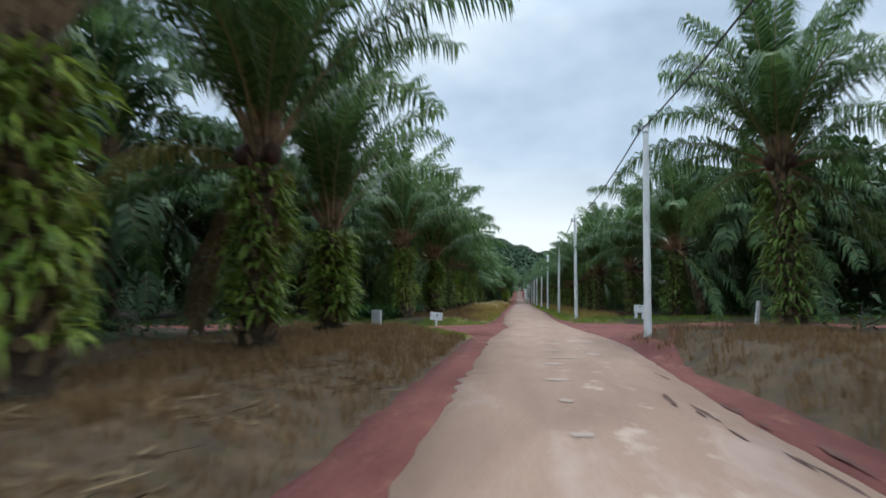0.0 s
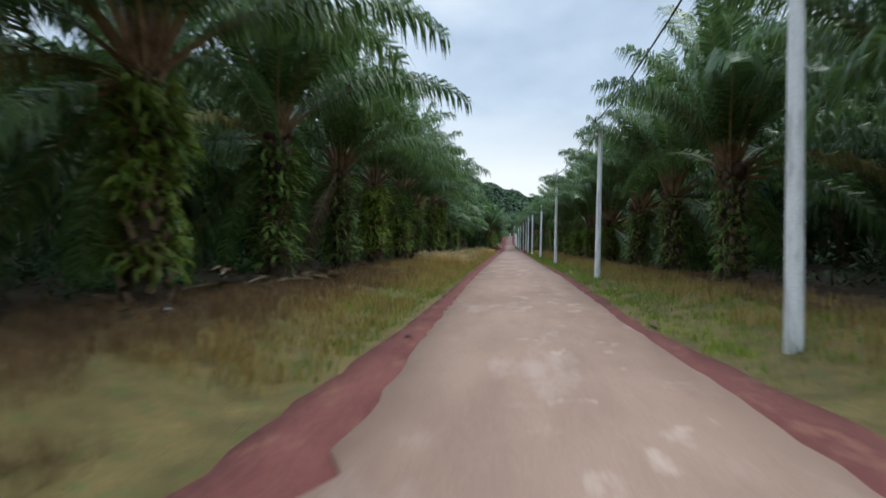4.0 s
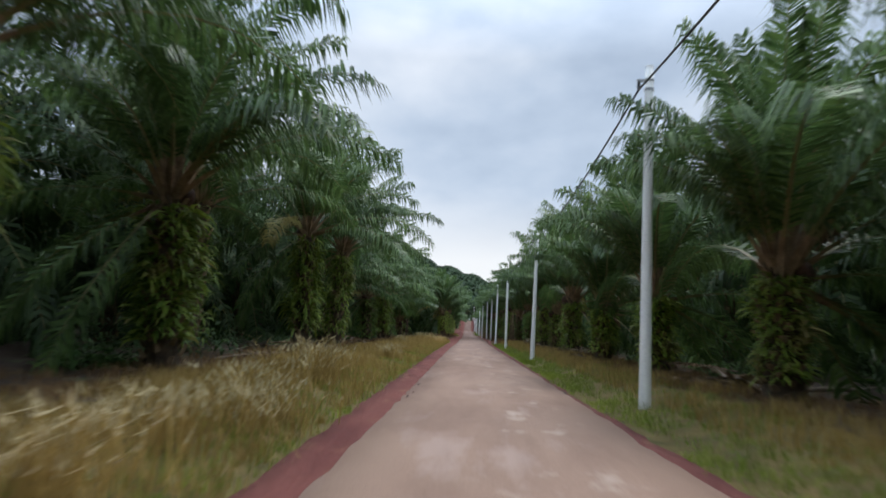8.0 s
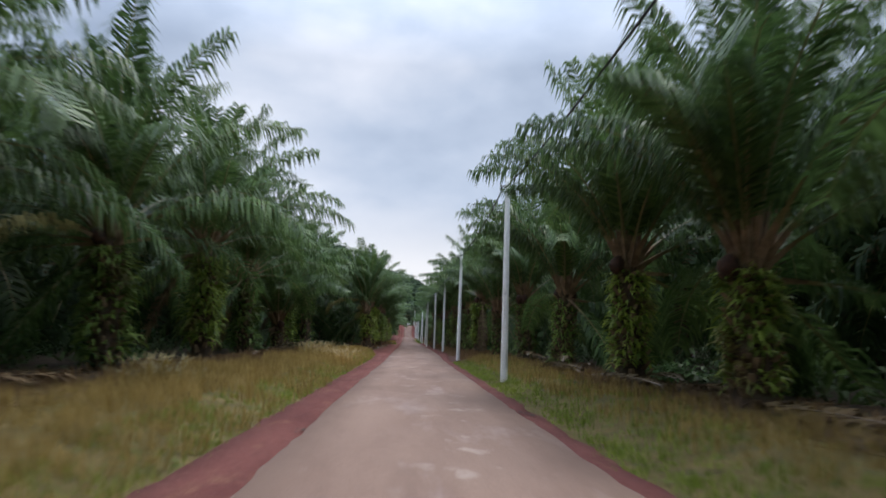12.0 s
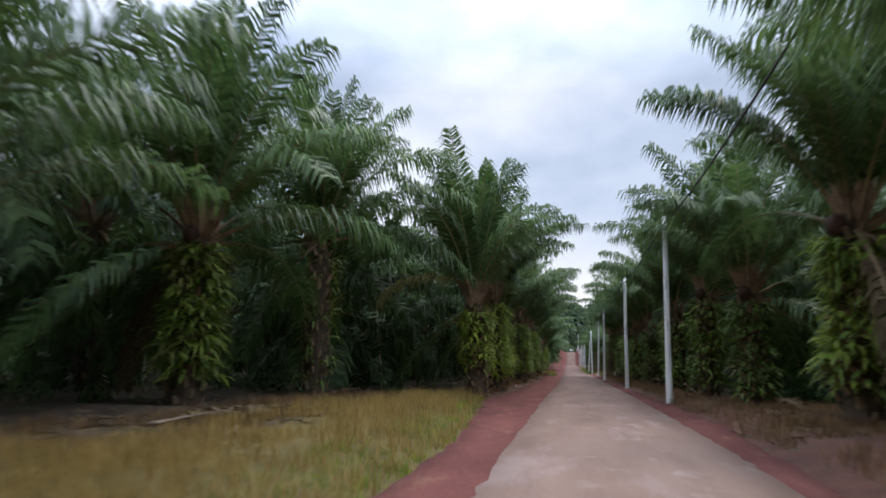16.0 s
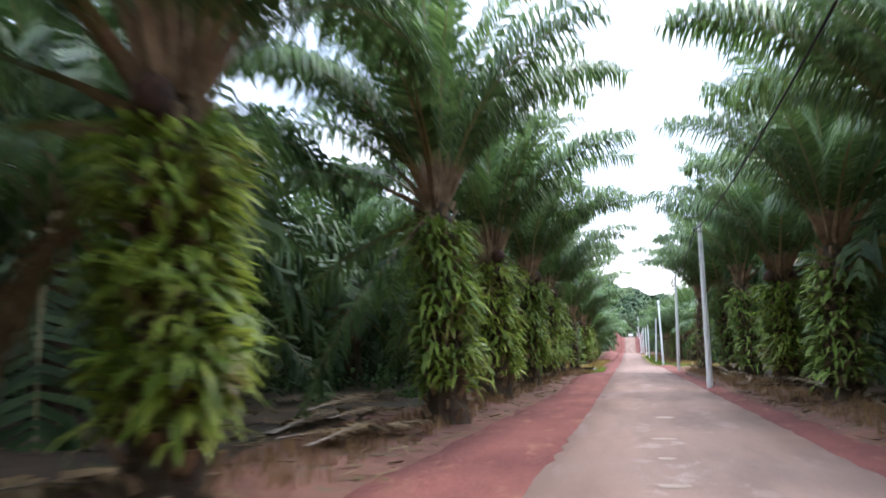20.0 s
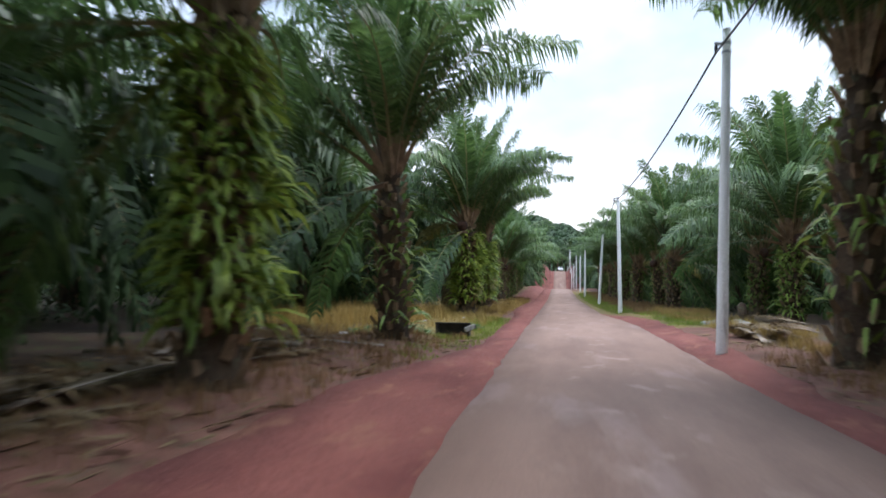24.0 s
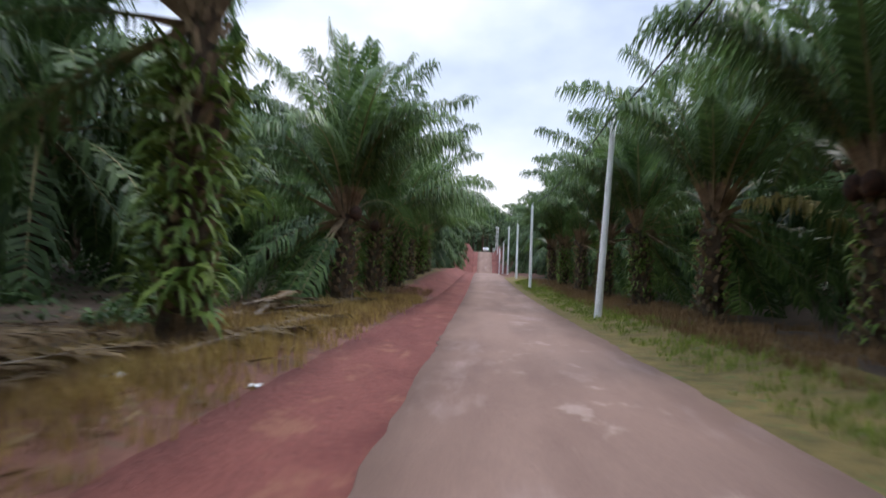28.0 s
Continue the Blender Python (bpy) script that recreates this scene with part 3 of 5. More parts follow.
FERNS_FULL = [fern_mesh(s, 1350, 0.85, 4.85, None, 0.26) for s in (11, 12, 13, 14)]
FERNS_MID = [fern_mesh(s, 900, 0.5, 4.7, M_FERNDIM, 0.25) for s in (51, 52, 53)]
FERNS_TOP = [fern_mesh(s, 800, 1.6, 4.7, None, 0.1) for s in (21, 22)]
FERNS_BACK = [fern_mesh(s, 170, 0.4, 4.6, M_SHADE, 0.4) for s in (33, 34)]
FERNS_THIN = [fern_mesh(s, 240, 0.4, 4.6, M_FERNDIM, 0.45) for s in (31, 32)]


def fruit_mesh():
    bm = bmesh.new()
    bmesh.ops.create_icosphere(bm, subdivisions=2, radius=0.22)
    for v in bm.verts:
        v.co *= 1 + 0.14 * noise.noise(v.co * 9)
        v.co.z *= 1.25
    return bm_mesh("fruit_head", bm, M_FRUIT, True)


FRUIT = fruit_mesh()
LABELS = {"full": "tall oil palm with its trunk wrapped in bright green ferns", "mid": "oil palm with patchy green ferns on its dark trunk", "top": "oil palm with ferns above bare leaf bases on its trunk",
          "thin": "oil palm with a rough brown trunk and a few ferns", "far": "oil palm standing deeper in the dark plantation"}


DROOPS = []
for i, (elev, bend) in enumerate([(-4, 70), (-16, 58), (-30, 44), (-44, 32)]):
    a = frond_arrays(elev, bend, 5.6, 60, 900 + i, 1.0)
    DROOPS.append(mesh_of("frond", a[0], a[1], [M_FROND, M_RIB, M_STUB], a[2]))


def palm_near(x, y, h, kind, seed, lean=0.0, count=34, droop=1, upright=1.0, big=1.0):
    """An oil palm; fronds that point at the road and the cable are cut back or kept steep."""
    r = np.random.default_rng(seed)
    spin = r.uniform(0, 360)
    toward = (0.0 if x < 0 else math.pi) - radians(spin)
    near = abs(x) < 8.2
    steepest, cut = (4, 0.78) if x > 0 and 40 < y < 112 else (4, 0.88) if x > 0 else (4, 0.92) if x > -5.2 else (6, 1.0)
    root = thing("oil_palm", pose(x, y, land_z(x, y) - 0.05, lean * r.uniform(-1, 1), lean * r.uniform(-1, 1), spin), LABELS[kind], "palm tree", "oil palms along the road")
    k = h / 5.5
    child("trunk", TRUNKS[seed % 3], root, Matrix.Diagonal((1, 1, k, 1)))
    girth = r.uniform(0.74, 0.9) * (0.74 if h < 4 else 1.0)
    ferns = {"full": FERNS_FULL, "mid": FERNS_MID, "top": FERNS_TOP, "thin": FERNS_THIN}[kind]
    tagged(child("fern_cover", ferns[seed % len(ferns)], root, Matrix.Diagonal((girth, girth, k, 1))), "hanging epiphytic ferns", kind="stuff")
    for c, v, turn, size in crown_plan(count, seed):
        c, size = round(c * upright), size * big
        if c > 5 and math.cos(turn + radians(spin) + math.pi / 2) > 0.6:
            c = 5
        if near and math.cos(turn - toward) > 0.3:
            c, size = min(c, steepest), size * cut
        m = Matrix.Translation((0.16 * math.cos(turn), 0.16 * math.sin(turn), h - 0.05 - 0.35 * c / 8)) @ Matrix.Rotation(turn, 4, "Z") @ Matrix.Scale(size, 4)
        child("frond", FRONDS[c][v], root, m)
    for i in range(droop):
        turn = toward + math.pi + r.uniform(-1.3, 1.3)
        child("frond", DROOPS[int(r.integers(4))], root, Matrix.Translation((0.2 * math.cos(turn), 0.2 * math.sin(turn), h - 0.45)) @ Matrix.Rotation(turn, 4, "Z"))
    for i in range(2):
        turn = toward + math.pi + r.uniform(-1.6, 1.6)
        me, lab = ((OLD_FROND, "yellowing drooping frond"), (DEAD_FROND, "dead brown hanging frond"))[i]
        if r.uniform() < (0.35, 0.25)[i]:
            child("frond", me, root, Matrix.Translation((0.2 * math.cos(turn), 0.2 * math.sin(turn), h - 0.4)) @ Matrix.Rotation(turn, 4, "Z"), lab)
    for i in range(int(r.integers(0, 3))):
        turn = r.uniform(0, 2 * math.pi)
        child("fruit_head", FRUIT, root, Matrix.Translation((0.42 * math.cos(turn), 0.42 * math.sin(turn), h - 0.25)), "dark reddish palm fruit")
    return root


CROWNS_MID = [crown_mesh(42, 36, 1.2, s, M_FRONDSHADE) for s in (41, 42, 43, 44)]
CROWNS_DEEP = [crown_mesh(40, 18, 1.35, s, M_FRONDSHADE) for s in (45, 46)]


def palm_back(x, y, h, seed):
    r = np.random.default_rng(seed)
    root = thing("oil_palm", pose(x, y, land_z(x, y) - 0.05, r.uniform(-3, 3), r.uniform(-3, 3), r.uniform(0, 360)), LABELS["far"], "palm tree", "oil palms of the plantation")
    child("trunk", TRUNKS_FAR[seed % 2], root, Matrix.Diagonal((1, 1, h / 5.5, 1)))
    tagged(child("fern_cover", FERNS_BACK[seed % 2], root, Matrix.Diagonal((1, 1, h / 5.5, 1))), "hanging ferns in a shade-dark colour", kind="stuff")
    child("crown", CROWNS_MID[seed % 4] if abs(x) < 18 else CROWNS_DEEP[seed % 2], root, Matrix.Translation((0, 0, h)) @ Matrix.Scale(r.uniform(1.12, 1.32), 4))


def fast_mesh(name, verts, loops, sizes, mats, index=None):
    """A mesh from arrays: corner indices in a row, and the number of corners of each face."""
    me = bpy.data.meshes.new(name)
    sizes = np.asarray(sizes, np.int32)
    me.vertices.add(len(verts))
    me.vertices.foreach_set("co", np.asarray(verts, np.float32).ravel())
    me.loops.add(len(loops))
    me.loops.foreach_set("vertex_index", np.asarray(loops, np.int32))
    me.polygons.add(len(sizes))
    me.polygons.foreach_set("loop_start", np.concatenate([[0], np.cumsum(sizes)[:-1]]).astype(np.int32))
    for m in mats:
        me.materials.append(m)
    if index is not None:
        me.polygons.foreach_set("material_index", np.asarray(index, np.int32))
    me.update(calc_edges=True)
    return me


def whole_palm(seed):
    """A far palm as arrays: crown and plain trunk."""
    verts, loops, sizes, index, n = [], [], [], [], 0
    for c, v, turn, size in crown_plan(20, seed):
        p, f, ix = frond_arrays(CLASSES_BACK[c][0] + 4 * v, CLASSES_BACK[c][1] + 8 * v, 5.8, 11, 600 + 10 * c + v, 1.2)
        co, si = math.cos(turn) * size, math.sin(turn) * size
        verts.append(np.stack([p[:, 0] * co - p[:, 1] * si, p[:, 0] * si + p[:, 1] * co, p[:, 2] * size + 5.4], 1))
        for face, i in zip(f, ix):
            loops += [k + n for k in face]
            sizes.append(len(face))
            index.append(min(i, 1))
        n += len(p)
    ring = [(0.42 * math.cos(a), 0.42 * math.sin(a), z) for z in (-0.3, 5.4) for a in np.arange(6) * math.pi / 3]
    verts.append(np.array(ring))
    for k in range(6):
        loops += [n + k, n + (k + 1) % 6, n + 6 + (k + 1) % 6, n + 6 + k]
        sizes.append(4)
        index.append(2)
    return np.concatenate(verts), np.array(loops), np.array(sizes), np.array(index)


FAR_PALMS = [whole_palm(s) for s in (71, 72, 73)]


def far_stand(places):
    verts, loops, sizes, index, n = [], [], [], [], 0
    for i, (x, y, size) in enumerate(places):
        p, l, z, ix = FAR_PALMS[i % 3]
        a = i * 2.4
        co, si = math.cos(a) * size, math.sin(a) * size
        verts.append(np.stack([p[:, 0] * co - p[:, 1] * si + x, p[:, 0] * si + p[:, 1] * co + y, p[:, 2] * size + land_z(x, y)], 1))
        loops.append(l + n)
        sizes.append(z)
        index.append(ix)
        n += len(p)
    me = fast_mesh("palm_stand", np.concatenate(verts), np.concatenate(loops), np.concatenate(sizes), [M_FRONDSHADE, M_RIB, M_TRUNK], np.concatenate(index))
    tagged(new("palm_stand", me), "dense dark stand of oil palms filling the plantation", "palm stand", kind="stuff")


# x, y, trunk height, ferns
LEFT = [(-6.3, -0.2, 4.8, "full"), (-6.2, 7.2, 4.8, "full"), (-6.7, 15.3, 4.1, "full"), (-7.2, 34.4, 4.9, "full"), (-6.6, 42.6, 4.6, "full"), (-7.3, 51.8, 4.9, "mid"), (-7.4, 60.5, 4.8, "mid"), (-7.6, 69.0, 4.9, "full"),
        (-7.5, 78.0, 5.1, "full"), (-7.7, 86.5, 4.7, "full"), (-10.6, 95.0, 6.0, "thin"), (-8.2, 103.0, 6.1, "full"), (-8.2, 111.6, 6.2, "full"), (-10.6, 120.0, 4.6, "mid"), (-8.6, 128.0, 4.2, "mid"), (-8.4, 136.6, 5.0, "full"),
        (-8.8, 146.0, 4.6, "mid"), (-8.3, 153.0, 2.1, "thin"), (-9.7, 163.0, 4.7, "full"), (-9.1, 170.5, 6.2, "thin"), (-3.7, 174.8, 4.0, "top"), (-3.75, 182.3, 5.0, "full"), (-4.25, 190.6, 4.2, "full"),
        (-3.65, 199.1, 5.0, "full"), (-3.9, 206.6, 4.8, "full"), (-4.0, 214.6, 5.0, "full"), (-4.1, 222.6, 5.0, "full"), (-4.3, 230.6, 5.2, "full"), (-3.95, 239.2, 4.4, "thin"), (-4.25, 255.4, 4.6, "full"),
        (-4.1, 261.3, 4.3, "full"), (-5.0, 271.5, 5.6, "mid"), (-4.9, 283.6, 3.4, "thin"), (-5.2, 292.5, 3.6, "thin"), (-5.4, 301.5, 3.8, "mid"), (-5.5, 311.0, 3.8, "thin"), (-5.6, 320.0, 4.0, "mid"), (-5.8, 330.0, 4.0, "thin")]
RIGHT = [(9.7, 1.0, 5.6, "thin"), (9.0, 16.6, 6.2, "mid"), (9.7, 37.6, 4.7, "mid"), (8.1, 44.0, 3.8, "mid"), (6.7, 52.0, 3.7, "mid"), (6.8, 60.0, 3.6, "mid"), (6.6, 66.8, 3.4, "mid"),
         (6.25, 74.0, 2.8, "full"), (6.3, 83.5, 2.8, "full"), (6.15, 92.0, 2.9, "full"), (6.05, 100.5, 2.7, "full"), (6.15, 109.6, 3.5, "full"), (6.6, 120.0, 2.9, "full"), (6.4, 126.4, 3.6, "full"), (6.8, 136.5, 3.5, "mid"),
         (6.9, 146.5, 3.7, "mid"), (6.5, 154.8, 3.4, "mid"), (6.0, 162.6, 4.5, "full"), (6.2, 171.8, 4.1, "mid"), (6.1, 179.2, 4.8, "mid"), (6.0, 187.2, 4.5, "mid"), (5.8, 197.2, 4.3, "mid"), (5.4, 204.4, 4.3, "mid"), (5.75, 212.3, 4.3, "full"),
         (6.1, 221.8, 5.0, "mid"), (5.9, 228.4, 4.8, "mid"), (5.05, 234.7, 5.2, "thin"), (9.4, 251.8, 3.6, "mid"), (10.2, 259.6, 3.5, "mid"), (7.2, 266.6, 3.5, "thin"), (7.4, 274.0, 3.4, "thin"), (6.6, 281.5, 3.5, "thin"),
         (6.6, 290.0, 3.5, "mid"), (6.6, 299.0, 3.6, "thin"), (6.6, 308.0, 3.7, "thin"), (6.6, 317.0, 3.7, "mid"), (6.6, 326.0, 3.7, "thin")]
for i, (x, y, h, kind) in enumerate(LEFT):
    upright = 0.62 if 174 < y < 178 else 0.6 if y < 20 else 0.8 if 238 < y < 240 else 0.7 if h < 3 else 1.0
    droop = 10 if 160 < y < 172 else 4 if 38 < y < 172 else 7 if y > 280 else 2 if y > 178 else 1
    root = palm_near(x, y, h, kind, 1000 + i * 7, 2.5, 30 if upright < 0.7 else 35, droop, upright, 1.12)
    if 174 < y < 178:
        m = root.matrix_basis.inverted() @ pose(x - 0.2, y, land_z(x, y) + h + 0.45, 0, 0, 196)
        child("frond", OLD_FROND, root, m @ Matrix.Scale(0.95, 4), "yellowing arched frond")
    if 77 < y < 79:
        m = root.matrix_basis.inverted() @ pose(x - 0.35, y - 0.4, land_z(x, y) + h - 0.3, 0, 0, 205)
        child("frond", DEAD_FROND, root, m, "yellow-brown dead hanging frond")
palm_near(-16.2, 33.7, 5.8, "full", 2907, 2.5, 38, 3)
for i, (x, y, h, kind) in enumerate(RIGHT):
    palm_near(x, y, h, kind, 3000 + i * 7, 2.5, 32, 4 if 36 < y < 175 else 6 if y > 240 else 2, 1.0, 1.12)

for i, (x, y, h) in enumerate([(-20.5, 38.5, 6.4), (-24.0, 33.8, 6.0), (-33.0, 34.2, 6.2), (-14.5, 14.5, 6.2), (-22.5, 16.0, 6.0), (-31.0, 14.5, 6.0), (17.5, 38.0, 6.0), (26.0, 37.5, 6.2), (17.0, 10.5, 6.0), (26.0, 11.5, 6.0), (-12.8, 246.5, 6.0), (-12.4, 255.0, 5.8), (-11.8, 263.5, 5.8)]):
    palm_back(x, y, h, 4000 + i)
n, stand = 0, []
for side in (-1, 1):
    for row in range(1, 10):
        for j in range(-3, 40):
            n += 1
            y = j * 8.7 + (row % 2) * 4.35 + rng.uniform(-0.8, 0.8)
            x = side * (7.6 + 7.8 * row + (1.5 if side < 0 and 60 < y < 172 else 0) - (3.4 if 176 < y < 236 else 0)) + rng.uniform(-0.8, 0.8)
            size = rng.uniform(4.8, 6.4) * (0.78 if side < 0 and 174 < y < 238 and row < 3 else 1.0)
            if y > 345 or ((18.0 < y < 36) and row < 5) or (side > 0 and 8 < y < 18 and row < 4) or (side < 0 and 12 < y < 18 and row < 4):
                continue
            if 241 < y < 254 and side < 0 and row == 1:
                continue
            if 238 < y < 262 and side > 0 and row == 1:
                x += 4.5
            if row < 3:
                palm_back(x, y, size, 5000 + n)
            else:
                stand.append((x, y, size / 5.4))
for side in (-1, 1):
    for row in range(0, 4):
        for j in range(25):
            n += 1
            y = 340 + j * 8.8 + (row % 2) * 4.4 + rng.uniform(-1, 1)
            x = side * (9.6 + 7.8 * row) + 0.6 + rng.uniform(-0.6, 0.6)
            if row == 0 and j < 14:
                palm_back(x, y, rng.uniform(4.4, 6.0), 7000 + n)
            else:
                stand.append((x, y, rng.uniform(0.85, 1.1)))
for k in range(14):
    stand.append((-9 + 1.5 * k, 476 + 6 * (k % 3) + rng.uniform(-1, 1), rng.uniform(0.8, 1.05)))
far_stand(stand)


# ---- poles and cable ----
POLES = [(3.85, -10.0, 7.1), (3.72, 14.27, 7.05), (3.66, 40.05, 7.2), (3.6, 59.2, 6.9), (3.58, 83.65, 7.2), (3.55, 107.2, 6.95), (3.45, 130.75, 7.05), (3.45, 151.7, 7.1), (3.65, 173.87, 7.15), (3.52, 191.46, 7.0),
         (3.25, 214.35, 6.9), (3.62, 238.0, 7.15), (3.65, 262.8, 6.95), (3.65, 283.4, 6.9), (3.6, 314.0, 7.0), (3.7, 337.0, 7.0), (3.7, 362.0, 7.0), (3.8, 388.0, 7.0), (3.8, 414.0, 7.0), (3.9, 440.0, 7.0), (4.0, 466.0, 7.0), (4.0, 492.0, 7.0), (4.0, 518.0, 7.0)]
LEAN = [0.4, 0.8, 0.2, 1.2, 0.8, 1.4, 0.5, 0.9, 0.6, 0.2, 0.5, 1.6, -0.8, 3.2, 0.3] + [0.3] * 8
POLE_SHAFT = tube_mesh("shaft", [(0, 0, -0.6 + 7.6 * i / 10) for i in range(11)], [0.128 - 0.0042 * i for i in range(11)], M_POLE, 14)
BRACKET = box_mesh("bracket", (0.26, 0.05, 0.06), M_STEEL, 0.008)
CLAMP = tube_mesh("clamp", [(0, 0, -0.1), (0, 0, 0), (0, 0, 0.1)], [0.03, 0.042, 0.03], M_CABLE, 8)
BAND = tube_mesh("band", [(0, 0, -0.03), (0, 0, 0.03)], [0.101, 0.1], M_STEEL, 14, False)
CAP = tube_mesh("cap", [(0, 0, 0), (0, 0, 0.03), (0, 0, 0.045)], [0.09, 0.085, 0.03], M_POLE, 14)
hooks = []
for (x, y, h), lean in zip(POLES, LEAN):
    z = land_z(x, y)
    m = pose(x, y, z, 0, lean, 0)
    root = thing("utility_pole", m, "slender pale grey concrete utility pole on the grass verge", "utility pole", "utility poles along the road")
    child("shaft", POLE_SHAFT, root, Matrix.Diagonal((1, 1, h / 7.0, 1)))
    child("cap", CAP, root, Matrix.Translation((0, 0, h)))
    for dz in (-0.3, -0.5):
        child("band", BAND, root, Matrix.Translation((0, 0, h + dz)), "galvanised steel band")
    child("bracket", BRACKET, root, Matrix.Translation((-0.13, 0, h - 0.3)), "galvanised steel bracket")
    child("clamp", CLAMP, root, Matrix.Translation((-0.22, 0, h - 0.42)), "black cable clamp")
    hooks.append(m @ Vector((-0.22, 0, h - 0.5)))
cable = thing("overhead_cable", pose(0, 0, 0), "thick black bundled overhead cable sagging between the poles", "cable")
for a, b in zip(hooks, hooks[1:]):
    sag = 0.0085 * (b - a).length ** 1.25 * 0.9
    pts = [a.lerp(b, k / 12) - Vector((0, 0, sag * (1 - (2 * k / 12 - 1) ** 2))) for k in range(13)]
    child("span", tube_mesh("span", pts, [0.024] * 13, M_CABLE, 6), cable)


# ---- road surface details ----
def blob(name, x, y, wide, long, material, seed, lift=0.004, label="", turn=0.0, rough=1.0):
    """A thin irregular patch lying on the road."""
    verts, faces = [(0, 0, 0)], []
    for k in range(34):
        a = 2 * math.pi * k / 34
        q = 1 + rough * 0.55 * noise.noise(Vector((math.cos(a) * 1.6, math.sin(a) * 1.6, seed * 3.7))) + rough * 0.4 * noise.noise(Vector((math.cos(a) * 5, math.sin(a) * 5, seed * 1.7)))
        verts.append((wide / 2 * q * math.cos(a), long / 2 * q * math.sin(a), 0))
    co, si = math.cos(turn), math.sin(turn)
    verts = [(px * co - py * si, px * si + py * co, 0) for px, py, _ in verts]
    out = []
    for px, py, _ in verts:
        a, b = edge_left(y + py), edge_right(y + py)
        u = (2 * min(max((x + px - a) / (b - a), 0), 1) - 1) ** 2
        out.append((x + px, y + py, max(road_z(y + py) + 0.03 * (1 - u), land_z(x + px, y + py) + 0.03) + 0.034 + lift))
    faces = [(0, k + 1, (k + 1) % 34 + 1) for k in range(34)]
    ob = new(name, mesh_of(name, out, faces, material))
    ob.parent = bpy.data.objects["road"]
    if label:
        tagged(ob, label)


HOLES = [(1.78, 2.2, 0.12, 1.4), (1.95, 0.4, 0.12, 1.8), (2.15, -1.6, 0.1, 1.6), (2.3, 5.2, 0.08, 1.2), (2.45, 1.0, 0.1, 1.6), (2.6, -1.0, 0.1, 1.4), (-1.75, 12.0, 0.7, 0.25), (-1.6, 16.4, 0.5, 0.2), (-0.5, 27.2, 0.34, 0.12), (-1.25, 22.0, 0.12, 0.5), (-1.75, 11.2, 0.9, 0.35), (-1.15, 30.6, 0.6, 0.25), (-1.3, 84.9, 0.1, 1.3), (-1.32, 87.5, 0.13, 0.9), (2.4, 87.0, 0.12, 1.6), (2.55, 44.0, 0.22, 1.2), (-1.6, 41.5, 0.2, 0.5),
         (-1.5, 46.0, 0.16, 0.4), (2.42, 104.5, 0.12, 1.0), (2.45, 112.0, 0.1, 1.4), (-1.45, 118.0, 0.15, 0.4), (2.5, 121.0, 0.2, 0.8), (-1.5, 146.5, 0.25, 0.5), (-1.9, 145.0, 0.4, 0.3), (-1.4, 152.0, 0.14, 0.6), (2.95, 243.0, 0.25, 0.4), (2.6, 66.0, 0.1, 1.2), (-1.35, 72.5, 0.1, 1.0)]
for i, (x, y, w, l) in enumerate(HOLES):
    for k in range(3):
        blob("broken_edge", x + 0.35 * w * math.sin(k * 2.1 + i), y + 0.4 * l * math.sin(k * 2.6 + 2 * i), w * (0.55, 0.35, 0.3)[k], l * (0.6, 0.4, 0.25)[k], M_HOLE, i * 3 + k + 200, 0.008 + 0.002 * k, "dark broken hole at the road edge")

PATCHES = [(0.44, 7.3, 0.42, 0.5), (0.35, 4.4, 0.42, 0.4), (0.34, 1.9, 0.2, 0.3), (0.33, -0.5, 0.24, 0.3), (0.84, 14.0, 0.4, 0.5), (0.66, 11.3, 0.5, 0.5), (0.8, 8.9, 0.9, 0.4), (1.57, 10.0, 0.3, 0.8), (0.7, 31.3, 0.35, 0.7), (0.74, 29.0, 0.3, 0.5), (0.75, 27.8, 0.3, 0.45),
           (-0.36, 72.0, 0.36, 0.35), (-0.29, 70.0, 0.5, 0.4), (-0.27, 67.3, 0.46, 0.3), (0.85, 200.8, 0.4, 0.5), (0.7, 196.9, 0.42, 0.25), (0.61, 194.7, 0.26, 0.2), (0.59, 192.7, 0.36, 0.25)]
for i, (x, y, w, l) in enumerate(PATCHES):
    blob("worn_paint_strip", x, y, w, l, M_PATCH, 400 + i, 0.006, "pale worn paint strip across the road", 0.0, 0.55)


